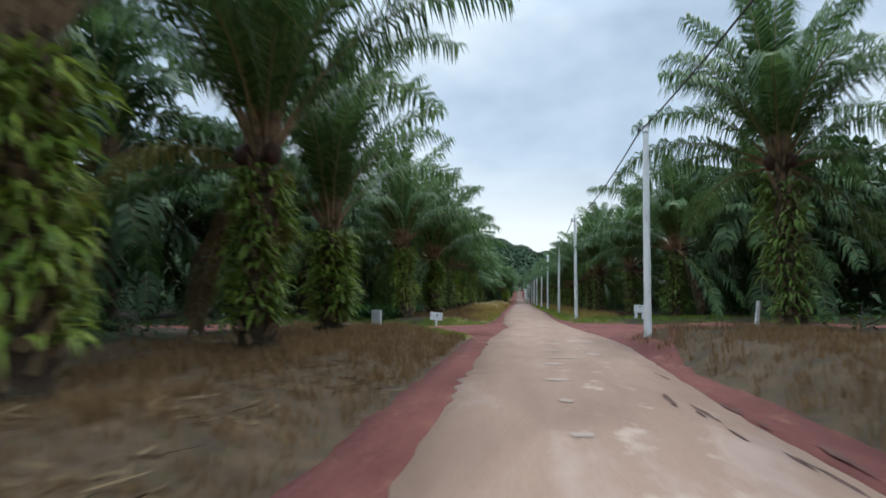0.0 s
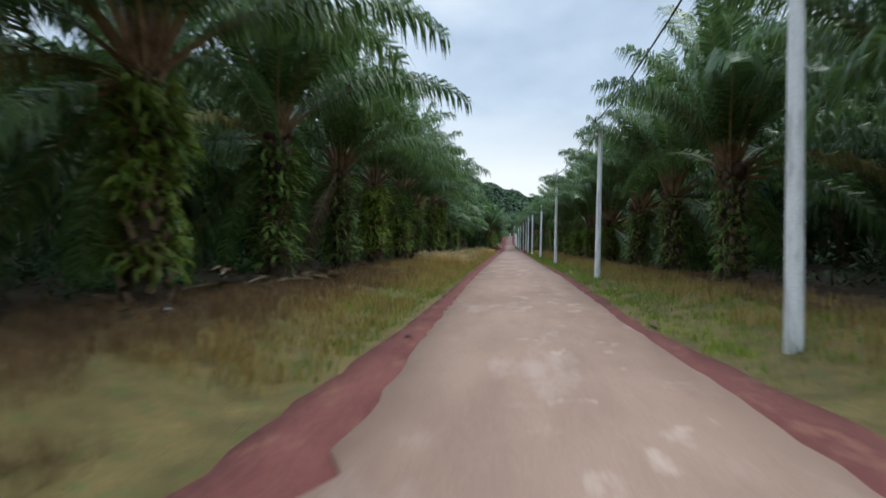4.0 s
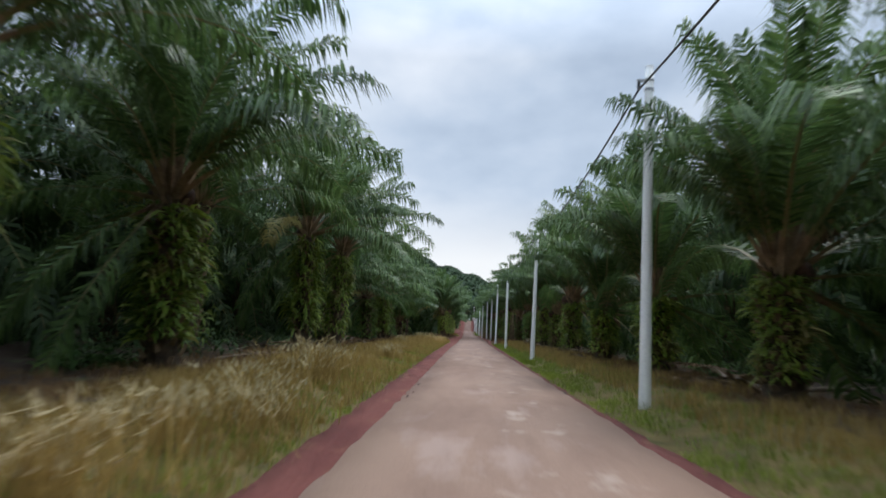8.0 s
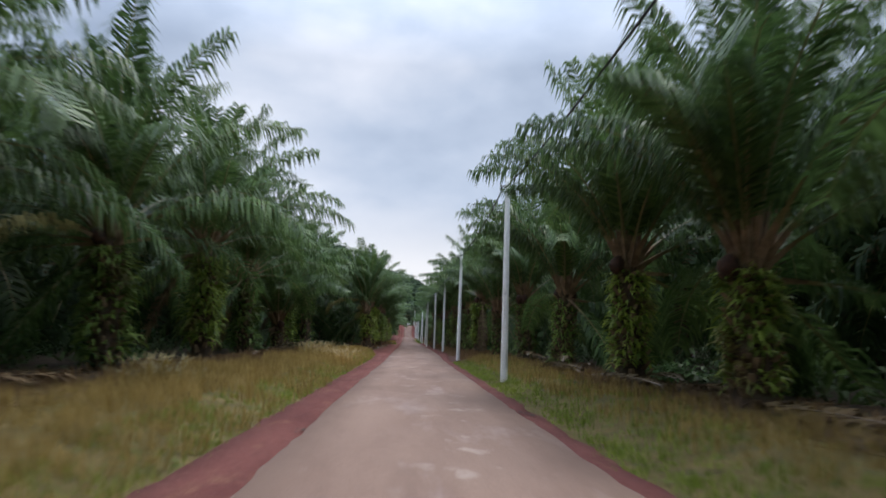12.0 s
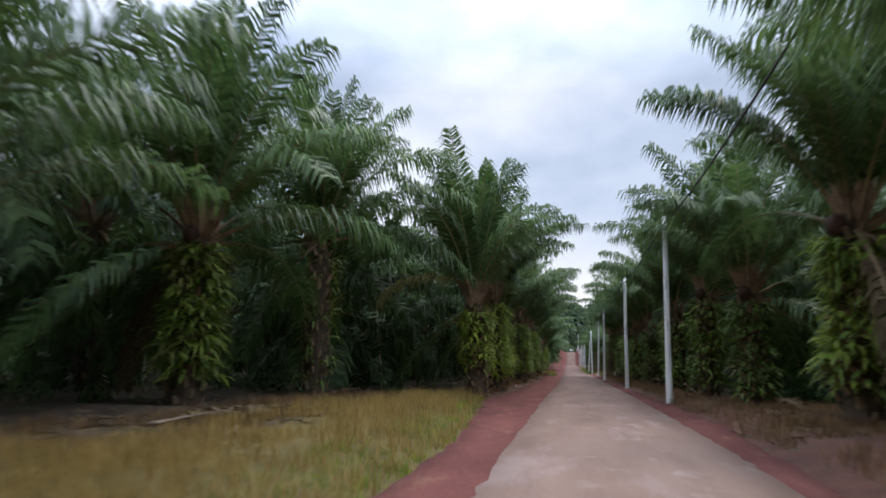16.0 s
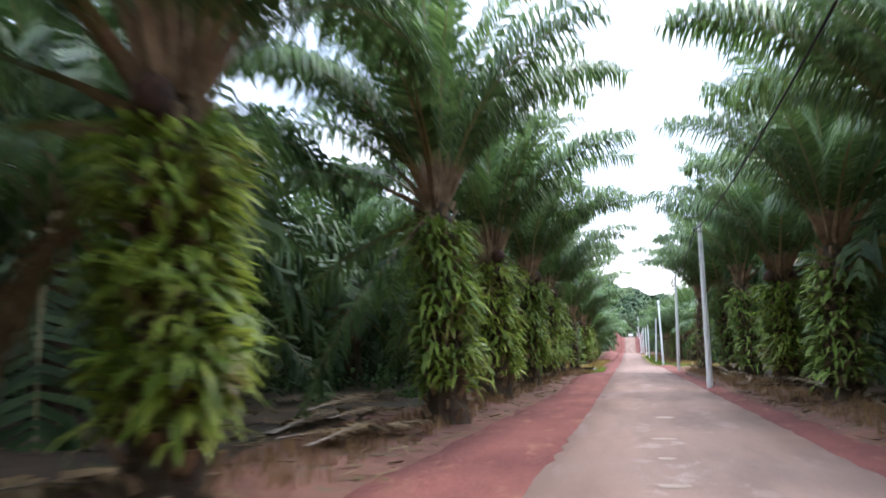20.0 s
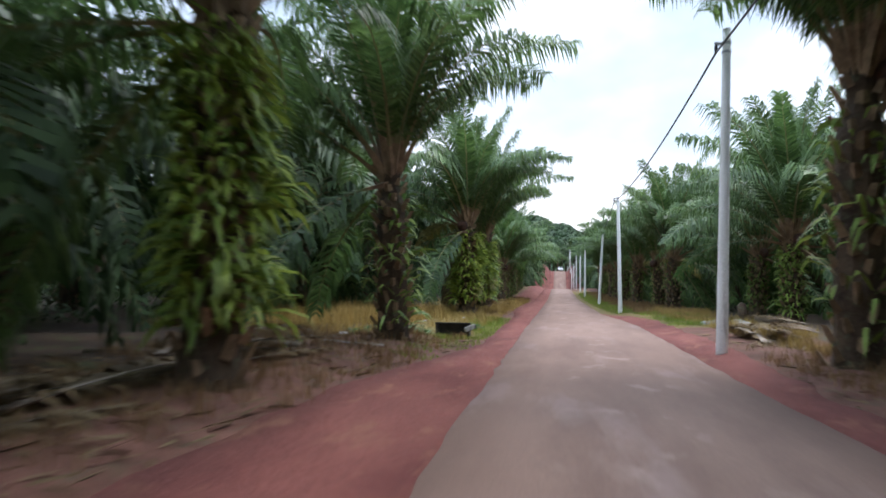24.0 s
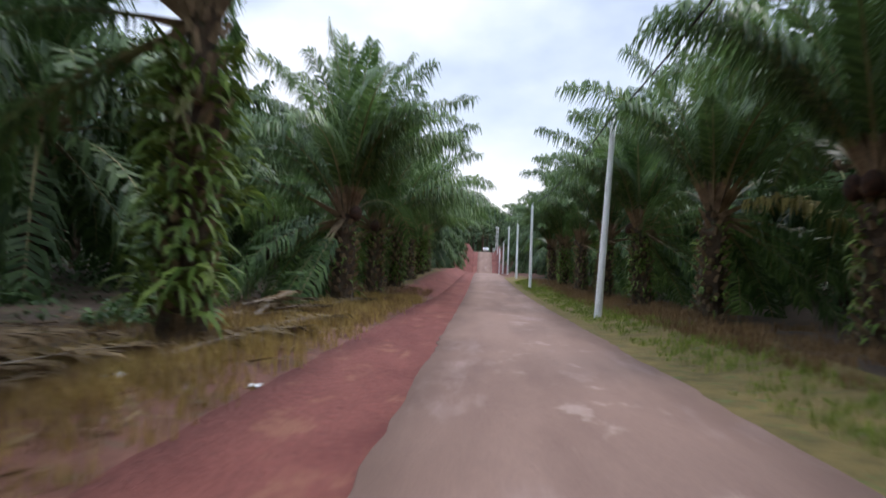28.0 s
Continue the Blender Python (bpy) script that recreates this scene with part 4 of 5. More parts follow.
# ---- grass ----
def grass(name, label, spans, material, per_m2, height, width, seed, plume=False):
    """Blades of grass over spans of (x0, x1, y0, y1), in tufts."""
    r = np.random.default_rng(seed)
    base = []
    for x0, x1, y0, y1 in spans:
        k = int(abs(x1 - x0) * (y1 - y0) * per_m2 / 9)
        cx, cy = r.uniform(x0, x1, k), r.uniform(y0, y1, k)
        for x, y in zip(cx, cy):
            if noise.noise(Vector((x * 0.5, y * 0.5, seed))) < -0.3:
                continue
            if ((x + 3.7) / 1.15) ** 2 + ((y - 244.2) / 2.0) ** 2 < 1:
                continue
            if ((x + 6.2) / 0.8) ** 2 + ((y - 20.4) / 1.3) ** 2 < 1:
                continue
            if (x < 0 and x > -red_left(y) - 0.05) or (x > 0 and x < red_right(y) + 0.05):
                continue
            z = land_z(x, y)
            f = 0.65 + 0.6 * (noise.noise(Vector((x * 0.8, y * 0.8, seed + 5))) + 0.3)
            base.append((x, y, z, f))
    base = np.array(base)
    if not len(base):
        return
    b = np.repeat(base, 9, axis=0)
    m = len(b)
    root = b[:, :3] + np.stack([r.normal(0, 0.09, m), r.normal(0, 0.09, m), np.zeros(m) - 0.02], 1)
    h = height * b[:, 3] * r.uniform(0.55, 1.25, m)
    a = r.uniform(0, 2 * math.pi, m)
    lean = r.uniform(0.1, 0.6, m)
    out = np.stack([np.cos(a), np.sin(a), np.zeros(m)], 1)
    side = np.stack([-np.sin(a), np.cos(a), np.zeros(m)], 1) * (width * r.uniform(0.6, 1.3, m))[:, None]
    mid = root + out * (h * lean * 0.35)[:, None] + np.stack([np.zeros(m), np.zeros(m), h * 0.6], 1)
    tip = root + out * (h * lean)[:, None] + np.stack([np.zeros(m), np.zeros(m), h], 1)
    wide = 2.2 if plume else 0.75
    verts = np.stack([root - side * 0.5, root + side * 0.5, mid + side * wide * 0.5, mid - side * wide * 0.5, tip], 1).reshape(-1, 3)
    n = np.arange(m)[:, None] * 5
    loops = (n + np.array([[0, 1, 2, 3, 3, 2, 4]])).ravel()
    sizes = np.tile([4, 3], m)
    tagged(new(name, fast_mesh(name, verts, loops, sizes, [material])), label, "grass", kind="stuff")


grass("dry_grass", "long golden dry grass on the road bank", [(-4.0, -2.2, 37, 64), (-6.2, -2.2, 60, 174), (-5.5, -3.2, 257, 290), (-4.6, -2.7, 258, 292), (5.0, 7.5, 236, 262), (-6.2, -3.2, 62, 174), (-13, -2.6, 242, 259), (3.8, 6.0, 36, 150)], M_DRY, 120, 0.34, 0.014, 1)
grass("green_grass", "short green grass along the road edge", [(-5.3, -2.3, 17.2, 21.0), (-5.3, -2.6, 17.4, 21.0), (-5.0, -2.6, 17.6, 21.0), (-12, -2.4, 30.9, 33.2), (-6, -2.4, 30.9, 34), (3.6, 12, 32.5, 36.5), (-3.6, -2.1, 38, 174), (-16, -7.5, 31, 40), (-3.4, -1.9, 236, 254), (-3.4, -1.9, 240, 254), (2.9, 5.6, 33.5, 149), (4.2, 7, 247, 262), (-30, -8, 29.5, 34), (3.3, 5.0, 262, 330), (7, 24, 32.5, 38)], M_GRASS, 110, 0.17, 0.014, 2)
grass("green_grass", "short green grass at the track junction", [(-12, -2.3, 30.8, 33), (-6, -2.3, 30.8, 33.5), (3.3, 12, 32, 38), (4.2, 6, 247, 262), (3.1, 4.6, 262, 330)], M_GRASS, 110, 0.15, 0.014, 12)
grass("green_grass", "fresh green grass fringing the paved road", [(-3.5, -2.1, 40, 174), (2.6, 3.9, 40, 150), (2.6, 3.3, 40, 150)], M_GRASS, 100, 0.16, 0.014, 22)
grass("brown_scrub", "matted brown scrub and dead weeds", [(-7.5, -2.3, -12, 17.6), (-7.5, -2.3, 4, 17.6), (-7.5, -4.3, -12, 19.5), (-9.5, -5.0, 5, 20.5), (-9.5, -5.0, 12, 20.5), (3.0, 8.5, -12, 16), (-8, -2.8, 33.8, 40), (-8, -3.4, 36, 63), (-7, -3.6, 38, 60), (5, 7.5, 40, 165), (-8.5, -5.4, 64, 172), (-7, -3.0, 258, 300), (-8, -2.6, 230, 243), (3.6, 8, 150, 175), (4.3, 8, 258, 330), (4.3, 7, 256, 300), (-4.9, -3.4, 176, 230), (4.0, 5.6, 176, 238)], M_SCRUB, 110, 0.28, 0.014, 3)


grass("tall_grass", "tall brownish grass beside the ditch", [(-13, -4.6, 245.5, 257), (-9, -5.0, 241, 246)], M_DRY, 60, 0.7, 0.016, 6)


def reed_tuft(x, y, seed, size=1.0, count=210):
    r = np.random.default_rng(seed)
    verts, faces, index = [], [], []
    for i in range(count):
        a, q = r.uniform(0, 2 * math.pi), abs(r.normal(0, 0.55)) * size
        p = np.array([q * math.cos(a), 1.7 * q * math.sin(a), 0.0])
        h, b = r.uniform(0.3, 0.8) * size, r.uniform(0, 2 * math.pi)
        lean = np.array([math.cos(b), math.sin(b), 0]) * r.uniform(0.15, 0.85) * h
        s = np.array([-math.sin(b), math.cos(b), 0]) * 0.008
        top = p + lean + np.array([0, 0, h])
        end = top + lean * 0.6 + np.array([0, 0, r.uniform(0.05, 0.18)])
        n = len(verts)
        verts += [p - s, p + s, top + s, top - s, top + s * 2.2, top - s * 2.2, end]
        faces += [(n, n + 1, n + 2, n + 3), (n + 5, n + 4, n + 6)]
        index += [0, 1]
    root = thing("reed_grass", pose(x, y, land_z(x, y)), "tall dry reed grass with pale feathery plumes", "reed grass", "reed grass on the bank")
    child("stalks", mesh_of("stalks", verts, faces, [M_DRY, M_PLUME], index), root)


for i, (x, y, k) in enumerate([(-3.5, 84.8, 1.0), (-3.9, 86.6, 1.1), (-3.6, 72.2, 1.0), (-4.6, 73.0, 0.95), (-3.1, 74.4, 0.9), (-4.0, 71.2, 0.9), (-5.3, 74.0, 0.9), (-3.4, 77.0, 0.7), (-3.3, 79.6, 0.9), (-2.9, 78.6, 0.7), (-5.3, 146.0, 1.0), (-4.0, 143.0, 1.0), (-2.9, 140.8, 0.9), (-3.4, 99.0, 0.7), (-5.0, 122.0, 0.8)]):
    reed_tuft(x, y, 40 + i, k)


# ---- undergrowth, fallen fronds, logs ----
def bush_mesh(seed, leaves, spread, high):
    r = np.random.default_rng(seed)
    verts, faces = [], []
    for i in range(leaves):
        a, q = r.uniform(0, 2 * math.pi), spread * math.sqrt(r.uniform(0, 1))
        p = np.array([q * math.cos(a), q * math.sin(a), r.uniform(0, high) * (1 - (q / spread) ** 2 * 0.7)])
        b = r.uniform(0, 2 * math.pi)
        d = np.array([math.cos(b), math.sin(b), r.uniform(0.1, 1.0)])
        d /= np.linalg.norm(d)
        ln = r.uniform(0.25, 0.6)
        w = np.array([-math.sin(b), math.cos(b), 0]) * r.uniform(0.03, 0.075)
        m = p + d * ln * 0.5
        t = m + (d + np.array([0, 0, -0.9])) * ln * 0.4
        n = len(verts)
        verts += [p - w * 0.3, p + w * 0.3, m + w, m - w, t]
        faces += [(n, n + 1, n + 2, n + 3), (n + 3, n + 2, n + 4)]
    return verts, faces


BUSH = [mesh_of("leaves", *bush_mesh(s, 420, 1.1, 0.8), M_BUSH) for s in (1, 2)]
for i, (x, y, k) in enumerate([(-8.3, 34.6, 1.3), (-10.5, 35.0, 1.5), (-14.0, 56.0, 1.3), (-9.2, 47.0, 1.2), (-11.0, 58.0, 1.2), (-19.5, 60.0, 1.2), (-10.1, 259.8, 1.0), (-9.4, 86.0, 1.0), (-9.8, 79.5, 1.0), (-9.5, 105.5, 0.9), (8.2, 101.0, 0.9), (8.6, 128.5, 1.0), (8.8, 92.5, 1.0), (-11.5, 137.0, 0.9), (-6.4, 206.0, 0.7), (8.4, 175.0, 0.8), (-6.5, 264.0, 0.9), (-7.0, 274.0, 0.9), (-4.7, 243.8, 0.75), (-5.7, 243.2, 0.8), (-3.0, 247.0, 0.4), (-2.85, 244.6, 0.35), (-6.6, 247.2, 0.35), (-3.0, 242.6, 0.3)]):
    root = thing("fern_bush", pose(x, y, land_z(x, y) - 0.05, 0, 0, i * 50), "low bright green fern bush under the palms", "bush", "fern bushes")
    child("leaves", BUSH[i % 2], root, Matrix.Diagonal((k, k, k * 0.8, 1)))

verts, loops, sizes, n = [], [], [], 0
pieces = [bush_mesh(s, 70, 1.3, 1.0) for s in (11, 12, 13)]
for i in range(1900):
    side = -1 if i % 2 else 1
    x, y = side * (rng.uniform(9, 20) if i % 3 == 0 else rng.uniform(13, 60)), rng.uniform(-10, 345)
    if 18 < y < 36 or (236 < y < 262 and abs(x) < 14):
        continue
    p, f = pieces[i % 3]
    p = np.array(p) * (rng.uniform(0.7, 1.4) if abs(x) < 20 else rng.uniform(1.0, 2.2) if abs(x) < 42 else rng.uniform(2.5, 4.5)) + np.array([x, y, land_z(x, y)])
    verts.append(p)
    for face in f:
        loops += [k + n for k in face]
        sizes.append(len(face))
    n += len(p)
tagged(new("undergrowth", fast_mesh("undergrowth", np.concatenate(verts), loops, sizes, [M_SHADE])), "tangled undergrowth between the palm rows, coloured dark for shade", "undergrowth", kind="stuff")

def leaf_litter(spans, per_m2, seed):
    """Dry leaflets and broken bits lying over the bare ground."""
    r = np.random.default_rng(seed)
    verts, sizes = [], []
    for x0, x1, y0, y1 in spans:
        for i in range(int((x1 - x0) * (y1 - y0) * per_m2)):
            x, y = r.uniform(x0, x1), r.uniform(y0, y1)
            if noise.noise(Vector((x * 0.6, y * 0.4, seed))) < -0.1 or -red_left(y) - 0.1 < x < red_right(y) + 0.1:
                continue
            a, ln, w = r.uniform(0, 6.3), r.uniform(0.08, 0.5), r.uniform(0.008, 0.03)
            z = land_z(x, y)
            d, e = np.array([math.cos(a), math.sin(a), r.uniform(-0.1, 0.25)]) * ln, np.array([-math.sin(a), math.cos(a), r.uniform(-0.6, 0.6)]) * w
            p = np.array([x, y, z + 0.015])
            verts += [p - e, p + e, p + d + e * 0.6, p + d - e * 0.6]
            sizes.append(4)
    tagged(new("leaf_litter", fast_mesh("leaf_litter", verts, np.arange(len(verts)), sizes, [M_DEAD])), "dry palm leaflets and twigs littering the soil", "leaf litter", kind="stuff")


leaf_litter([(-9, -2.3, 166, 243), (3.4, 9, 160, 243), (-9, -3, 256, 300), (-10, -5, 40, 166), (5, 9, 40, 160), (-8, -2.4, -6, 20)], 22, 8)

FALLEN = []
for sd in (1, 2, 3):
    p, f, ix = frond_arrays(7, 16, 4.6, 34, 800 + sd, 0.8)
    p[:, 2] = np.maximum(p[:, 2] * 0.55, -0.05) + 0.06
    FALLEN.append(([tuple(v) for v in p], f, ix))
FALLEN = [mesh_of("frond", p, f, [M_DEAD, M_WOOD, M_WOOD], ix) for p, f, ix in FALLEN]
DROPPED = [(-6.4, 48.3, 60), (-7.2, 49.4, 20), (-9.2, 55.0, 100), (-7.0, 53.5, 150), (-6.6, 114.4, 130), (-7.6, 115.4, 70), (-8.6, 118.5, 30), (-9.4, 97.0, 80), (-8.0, 91.0, 10), (7.4, 87.5, 50), (6.6, 103.5, 95), (7.6, 111.5, 20), (6.8, 115.0, 140), (7.9, 121.5, 60), (6.2, 131.0, 110),
           (7.2, 140.0, 30), (-7.4, 141.5, 100), (-8.4, 150.0, 30), (-7.0, 157.5, 75), (5.6, 182.0, 20), (6.0, 193.5, 80), (5.2, 205.0, 40), (-5.6, 195.0, 110), (-6.4, 187.5, 20), (-5.4, 210.5, 60), (-5.8, 226.5, 15), (-5.0, 228.0, 100), (-7.5, 224.5, 60), (-6.8, 233.5, 170), (5.3, 241.0, 15), (4.9, 239.3, 60),
           (5.9, 240.2, 100), (-4.6, 272.8, 20), (-4.3, 269.5, 70), (-5.8, 277.5, 120), (-4.8, 280.0, 40), (-5.4, 266.0, 75), (6.6, 266.0, 30), (-8.2, 64.5, 40), (-8.8, 73.5, 100), (-8.6, 170.0, 60), (6.5, 158.5, 10), (6.2, 167.0, 70)]
for i, (x, y, a) in enumerate(DROPPED):
    root = thing("fallen_frond", pose(x, y, land_z(x, y), 0, 0, 90 + 0.22 * (a - 90)), "dry grey-brown palm frond lying on the ground", "palm frond", "fallen fronds")
    child("frond", FALLEN[i % 3], root)

HEAPS = [(-4.9, 179.0), (-4.8, 187.4), (-4.6, 195.2), (-4.7, 203.3), (-4.6, 210.8), (-4.7, 218.6), (-4.9, 226.6), (-5.3, 234.0), (-4.8, 266.2), (-5.3, 276.6), (5.6, 184.0), (5.7, 194.4), (5.2, 205.0), (5.2, 214.0), (5.3, 222.4), (5.5, 231.6),
         (5.3, 240.2), (5.9, 123.5), (5.8, 130.8), (6.2, 140.8), (-7.4, 99.0), (-7.4, 116.2), (6.2, 87.8), (-6.9, 47.2), (-8.0, 149.8), (6.0, 104.8)]
for i, (x, y) in enumerate(HEAPS):
    r = np.random.default_rng(2200 + i)
    root = thing("frond_heap", pose(x, y, land_z(x, y)), "heap of dry cut palm fronds between the trunks", "frond heap", "heaps of cut fronds")
    for k in range(6):
        tagged(child("frond", FALLEN[k % 3], root, pose(r.uniform(-0.7, 0.7), r.uniform(-2.4, 0.2), 0.02 + 0.09 * k, 0, r.uniform(-3, 3), 90 + r.uniform(-22, 22)) @ Matrix.Scale(r.uniform(0.4, 0.66), 4)), "dry frond with many leaflets", kind="stuff")

LOG = tube_mesh("branch", [(0, 0, 0.05), (0.9, 0.06, 0.1), (1.8, -0.05, 0.08), (2.6, 0.1, 0.16)], [0.07, 0.06, 0.055, 0.03], M_WOOD, 8)
for i, (x, y, a) in enumerate([(-8.0, 117.2, 140), (-6.3, 113.6, 160), (-7.6, 116.0, 150), (-5.9, 19.5, 170), (-5.2, 14.5, 150), (-6.8, 9.2, 160), (7.8, 86.0, 20), (6.6, 196.0, 15), (7.2, 184.5, 5), (-8.8, 234.2, 0), (-5.2, 236.0, 160), (-4.6, 227.4, 175), (-5.4, 229.0, 160), (6.4, 116.6, 30), (5.6, 128.8, 25), (-8.6, 96.4, 170)]):
    root = thing("fallen_branch", pose(x, y, land_z(x, y), 0, 0, a), "bare weathered grey branch lying on the ground", "branch", "fallen branches")
    child("branch", LOG, root)


# ---- signs and markers ----
def bar(parent, x, y, z, w, h, name="mark"):
    child(name, box_mesh(name, (w, 0.006, h), M_INK, 0), parent, Matrix.Translation((x, y, z)))


def block_sign(x, y, turn, label, text):
    root = thing("block_sign", pose(x, y, land_z(x, y), 0, 2, turn), label, "sign")
    child("post", box_mesh("post", (0.09, 0.06, 0.75), M_WHITE, 0.008), root, Matrix.Translation((0, 0.04, 0.2)))
    child("board", box_mesh("board", (0.68, 0.03, 0.44), M_WHITE, 0.008), root, pose(0, 0, 0.58, 0, 4, 0))
    curve = bpy.data.curves.new("numeral", "FONT")
    curve.body, curve.size, curve.extrude, curve.align_x, curve.align_y = text, 0.26, 0.003, "CENTER", "CENTER"
    ob = new("numeral_source", curve)
    me = bpy.data.meshes.new_from_object(ob.evaluated_get(bpy.context.evaluated_depsgraph_get()))
    bpy.data.objects.remove(ob)
    me.materials.clear()
    me.materials.append(M_INK)
    child("numeral", me, root, pose(0.02, -0.021, 0.6, 90, 0, 0), "small black numeral")


block_sign(-4.9, 30.45, 4, "small white block sign with a black numeral", "7")
root = thing("roadside_cabinet", pose(-6.43, 21.5, land_z(-6.43, 21.5) - 0.02, 0, 0, -12), "grey-white metal box on a narrower plinth", "marker post")
child("body", box_mesh("body", (0.4, 0.22, 0.72), M_GREYP, 0.02), root, Matrix.Translation((0, 0, 0.68)))
child("plinth", box_mesh("plinth", (0.3, 0.2, 0.5), M_CONC, 0.02), root, Matrix.Translation((0, 0, 0.1)), "concrete plinth")
child("side_seam", box_mesh("side_seam", (0.012, 0.23, 0.68), M_STEEL, 0), root, Matrix.Translation((0.07, 0, 0.68)))
root = thing("notice_board", pose(6.95, 34.5, land_z(6.95, 34.5) - 0.02, 0, 2, -8), "white painted notice board on two short legs", "sign")
child("board", box_mesh("board", (0.66, 0.12, 0.46), M_WHITE, 0.015), root, Matrix.Translation((0, 0, 0.62)))
for dx, hh in ((-0.2, 0.5), (0.2, 0.5)):
    child("leg", box_mesh("leg", (0.16, 0.1, hh), M_WHITE, 0.012), root, Matrix.Translation((dx, 0.0, 0.18)))
bar(root, 0.0, -0.065, 0.74, 0.16, 0.04)
root = thing("boundary_post", pose(8.85, 20.0, land_z(8.85, 20.0) - 0.05, 0, 7, 20), "leaning white concrete boundary post in the scrub", "post")
child("shaft", box_mesh("shaft", (0.15, 0.15, 1.5), M_WHITE, 0.02, 0.85), root, Matrix.Translation((0, 0, 0.7)))

# ---- ditch culvert and concrete ----
root = thing("culvert", pose(-3.45, 245.6, -0.3, 0, 0, -6), "concrete ditch culvert with a dark open mouth", "culvert")
child("top_slab", box_mesh("top_slab", (1.25, 0.22, 0.07), M_BLACKC, 0.02), root, Matrix.Translation((0, 0.12, 0.52)))
# shallow black wall: the depth and shade of the mouth are painted on
child("back_wall", box_mesh("back_wall", (1.05, 0.08, 0.8), M_BLACKC, 0.01), root, Matrix.Translation((0, 0.19, 0.12)), "inner wall painted black for the shade in the mouth")
for dx in (-0.55, 0.55):
    child("side_wall", box_mesh("side_wall", (0.1, 0.26, 0.8), M_BLACKC, 0.015), root, Matrix.Translation((dx, 0.14, 0.1)))
child("apron", box_mesh("apron", (0.34, 0.3, 0.4), M_CONC, 0.03), root, pose(-0.36, -0.2, -0.06, -10, 0, 8), "pale concrete block below the mouth")
child("wing_wall", box_mesh("wing_wall", (0.08, 0.5, 0.16), M_CONC, 0.02), root, pose(0.68, -0.2, 0.4, 14, 0, -34), "sloping concrete wing wall")
root = thing("concrete_kerb", pose(-4.4, 237.7, land_z(-4.4, 237.7), 0, 0, -32), "pale broken concrete beam lying by the ditch", "concrete beam")
child("beam", box_mesh("beam", (2.2, 0.3, 0.12), M_CONC, 0.015), root, Matrix.Translation((-0.4, 0, -0.03)))


def rock(x, y, size, seed, material, label):
    bm = bmesh.new()
    bmesh.ops.create_icosphere(bm, subdivisions=2, radius=size)
    for v in bm.verts:
        v.co *= 1 + 0.35 * noise.noise(v.co * 2.2 / size + Vector((seed, 0, 0)))
        v.co.z *= 0.55
        v.co.x *= 1.5
    root = thing("stone", pose(x, y, land_z(x, y) + size * 0.2, 0, 0, seed * 40), label, "stone", "roadside stones")
    child("body", bm_mesh("body", bm, material, True), root)


for i, (x, y, k) in enumerate([(6.0, 248.8, 0.3), (6.4, 247.2, 0.34), (6.9, 249.8, 0.22), (5.3, 247.8, 0.16), (7.3, 248.3, 0.25)]):
    rock(x, y, k, i + 1, M_CONC, "pale broken concrete lump on the grass")
root = thing("tree_stump", pose(7.3, 251.0, land_z(7.3, 251.0)), "small dark stump standing in the grass", "stump")
child("trunk", tube_mesh("trunk", [(0, 0, -0.1), (0.02, 0, 0.3), (0, 0.03, 0.6), (0.05, 0.03, 0.72)], [0.22, 0.16, 0.17, 0.1], M_TRUNK, 9), root)


def litter(x, y, size, turn, seed):
    r = np.random.default_rng(seed)
    verts = [(i * size / 3 - size / 2, j * size * 0.6 / 2, 0.03 + 0.05 * r.uniform()) for j in range(3) for i in range(4)]
    verts += [(a, b, c - 0.012) for a, b, c in verts]
    faces = [(j * 4 + i, j * 4 + i + 1, j * 4 + i + 5, j * 4 + i + 4) for j in range(2) for i in range(3)]
    faces += [tuple(k + 12 for k in f)[::-1] for f in faces]
    ring = [0, 1, 2, 3, 7, 11, 10, 9, 8, 4]
    faces += [(a, a + 12, b + 12, b) for a, b in zip(ring, ring[1:] + ring[:1])]
    root = thing("litter_scrap", pose(x, y, land_z(x, y), 0, 0, turn), "crumpled pale scrap of litter on the ground", "litter", "litter scraps")
    child("sheet", mesh_of("sheet", verts, faces, M_WHITE), root)


for i, (x, y, k) in enumerate([(-5.6, 240.2, 0.3), (-4.2, 268.1, 0.28), (-2.7, 268.5, 0.2), (-4.6, 265.5, 0.3), (7.2, 86.5, 0.35), (-4.8, 247.5, 0.16), (-3.3, 189.2, 0.2), (5.2, 263.5, 0.16), (-3.3, 253.2, 0.3), (6.3, 127.5, 0.4), (5.4, 112.6, 0.3), (5.6, 99.5, 0.3), (-3.7, 250.0, 0.16), (-6.2, 66.0, 0.25), (-5.9, 42.0, 0.2)]):
    litter(x, y, k, i * 47, i)


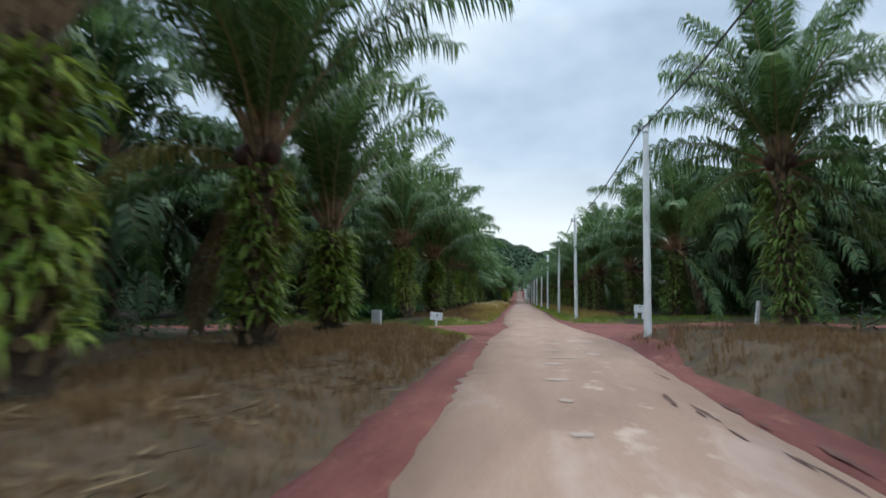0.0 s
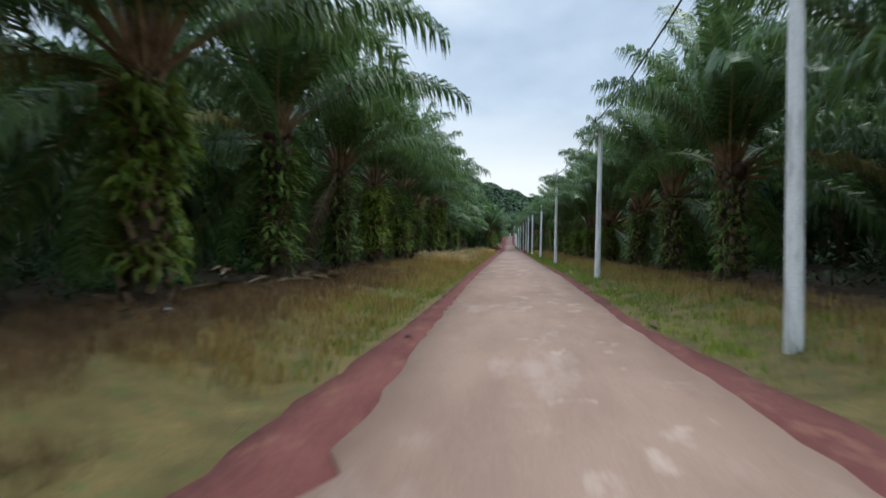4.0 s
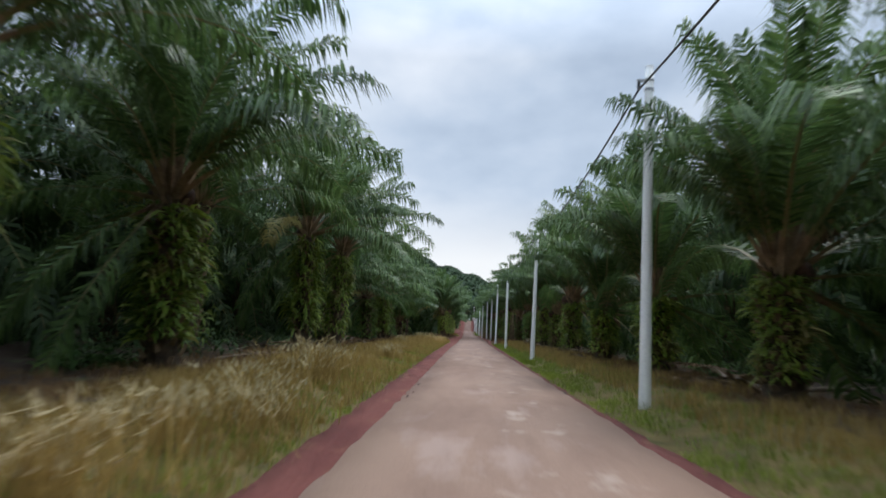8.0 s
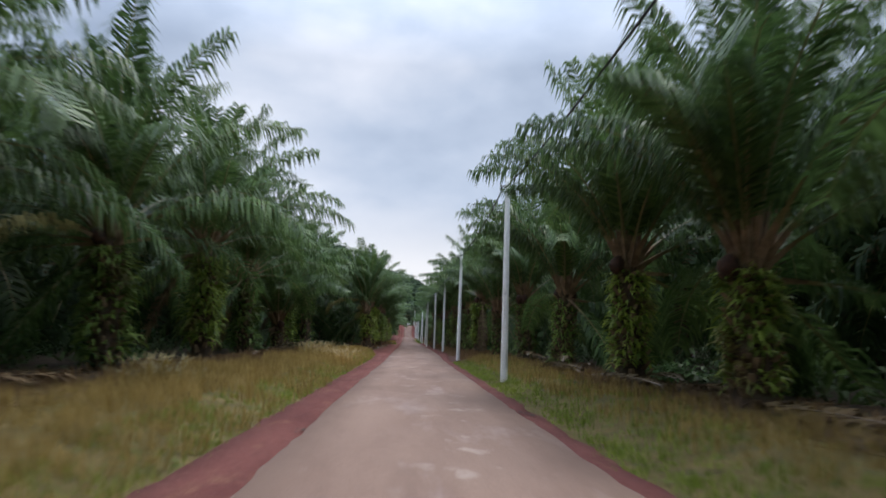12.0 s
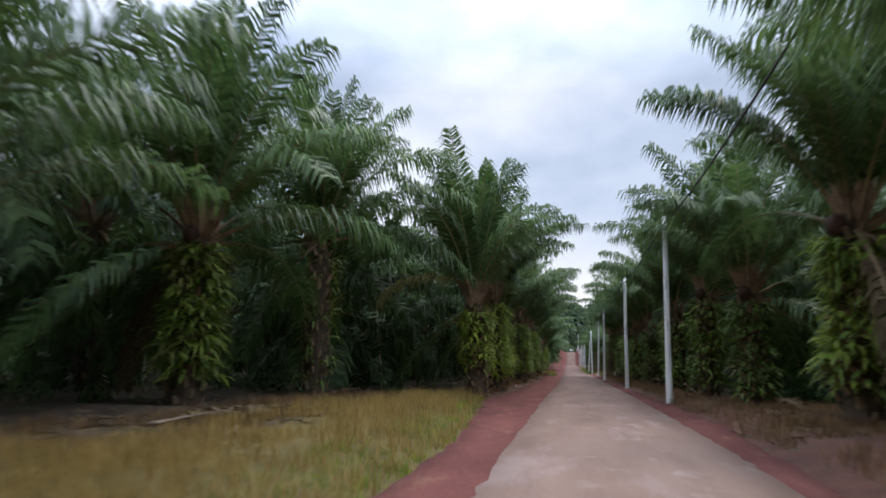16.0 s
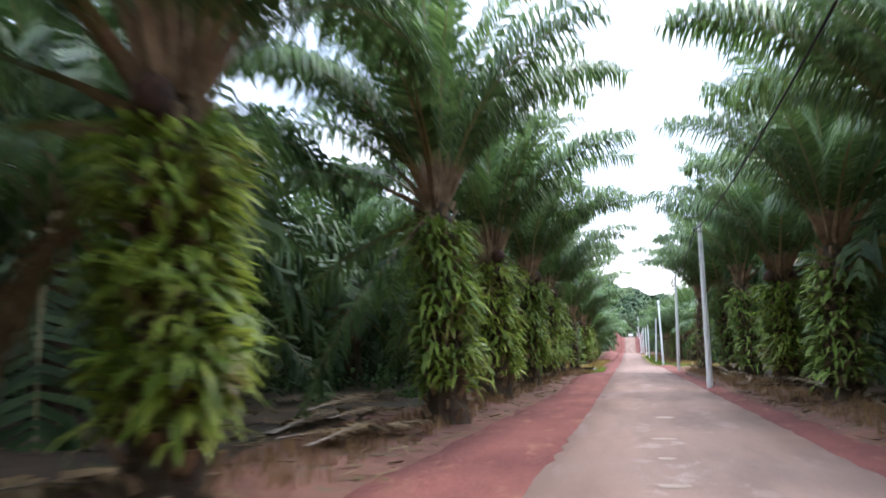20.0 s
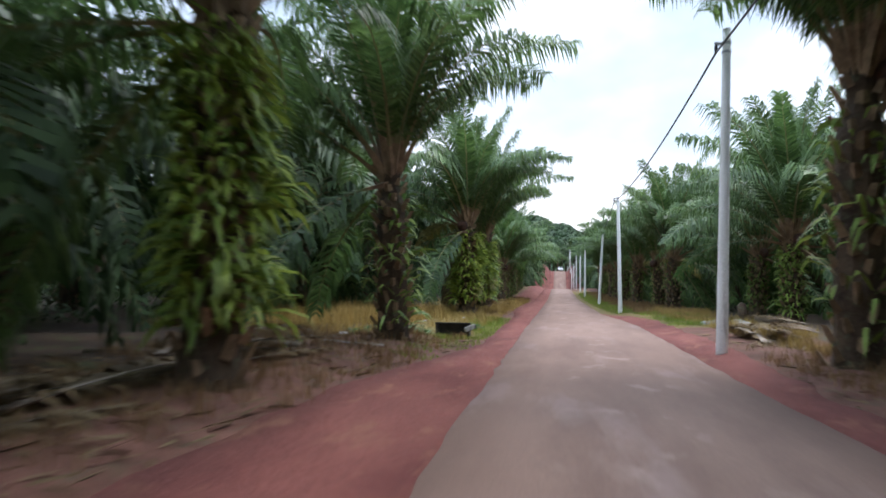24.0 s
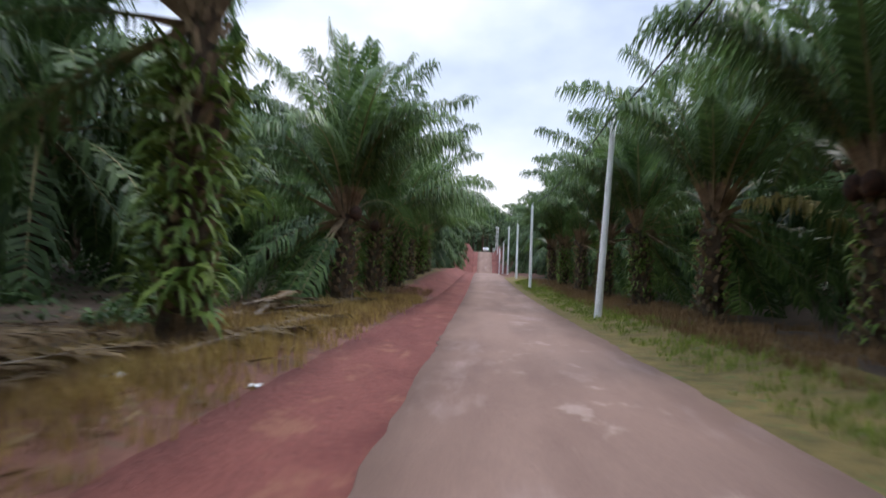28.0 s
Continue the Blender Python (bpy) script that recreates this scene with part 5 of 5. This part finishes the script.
# ---- far hill and car ----
def hill_woods():
    r = np.random.default_rng(5)
    verts, loops, sizes, n = [], [], [], 0
    for i in range(3600):
        y = r.uniform(820, 1520)
        x = r.uniform(-330, 190) * (0.6 + 0.4 * y / 1500)
        size = r.uniform(5, 9.5)
        c = np.array([x, y, land_z(x, y) + size * 0.3])
        for k in range(14):
            d = r.normal(0, 1, 3)
            d[2] = abs(d[2])
            d /= np.linalg.norm(d)
            p = c + d * size * r.uniform(0.55, 1.0) * np.array([1, 1, 0.8])
            u = np.cross(d, r.normal(0, 1, 3))
            u = u / np.linalg.norm(u) * size * 0.4
            w = np.cross(d, u) * 0.8
            verts += [p - u, p - w, p + u, p + w]
            loops += [n, n + 1, n + 2, n + 3]
            sizes.append(4)
            n += 4
    tagged(new("hill_woods", fast_mesh("hill_woods", np.array(verts), loops, sizes, [M_WOODS])), "dark forest covering the distant hill", "forest", kind="stuff")


hill_woods()


def car(x, y, turn):
    root = thing("car", pose(x, y, road_z(y) + 0.06, 0, 0, turn), "small white car far up on the hill road", "car")
    prof = [(-1.9, 0.35), (-1.95, 0.75), (-1.2, 0.88), (-0.6, 1.38), (0.9, 1.42), (1.6, 0.95), (1.95, 0.85), (1.95, 0.35)]
    verts = [(sx * (0.8 - (0.12 if z > 1.2 else 0)), px, z) for sx in (-1, 1) for px, z in prof]
    k = len(prof)
    faces = [tuple(range(k))[::-1], tuple(range(k, 2 * k))] + [(i, (i + 1) % k, k + (i + 1) % k, k + i) for i in range(k)]
    child("body", mesh_of("body", verts, faces, M_CARW), root)
    child("windscreen", box_mesh("windscreen", (1.25, 0.04, 0.5), M_GLASSD, 0.01), root, pose(0, -0.93, 1.13, 40, 0, 0), "dark glass")
    child("rear_window", box_mesh("rear_window", (1.25, 0.04, 0.46), M_GLASSD, 0.01), root, pose(0, 1.28, 1.2, -52, 0, 0), "dark glass")
    for sx in (-0.78, 0.78):
        for py in (-1.25, 1.2):
            w = child("wheel", tube_mesh("tyre", [(-0.1, 0, 0), (0.1, 0, 0)], [0.3, 0.3], M_TYRE, 16), root, Matrix.Translation((sx, py, 0.3)))
            child("rim", tube_mesh("rim", [(-0.105, 0, 0), (0.105, 0, 0)], [0.17, 0.17], M_STEEL, 12), w)


car(0.9, 454.0, 0)
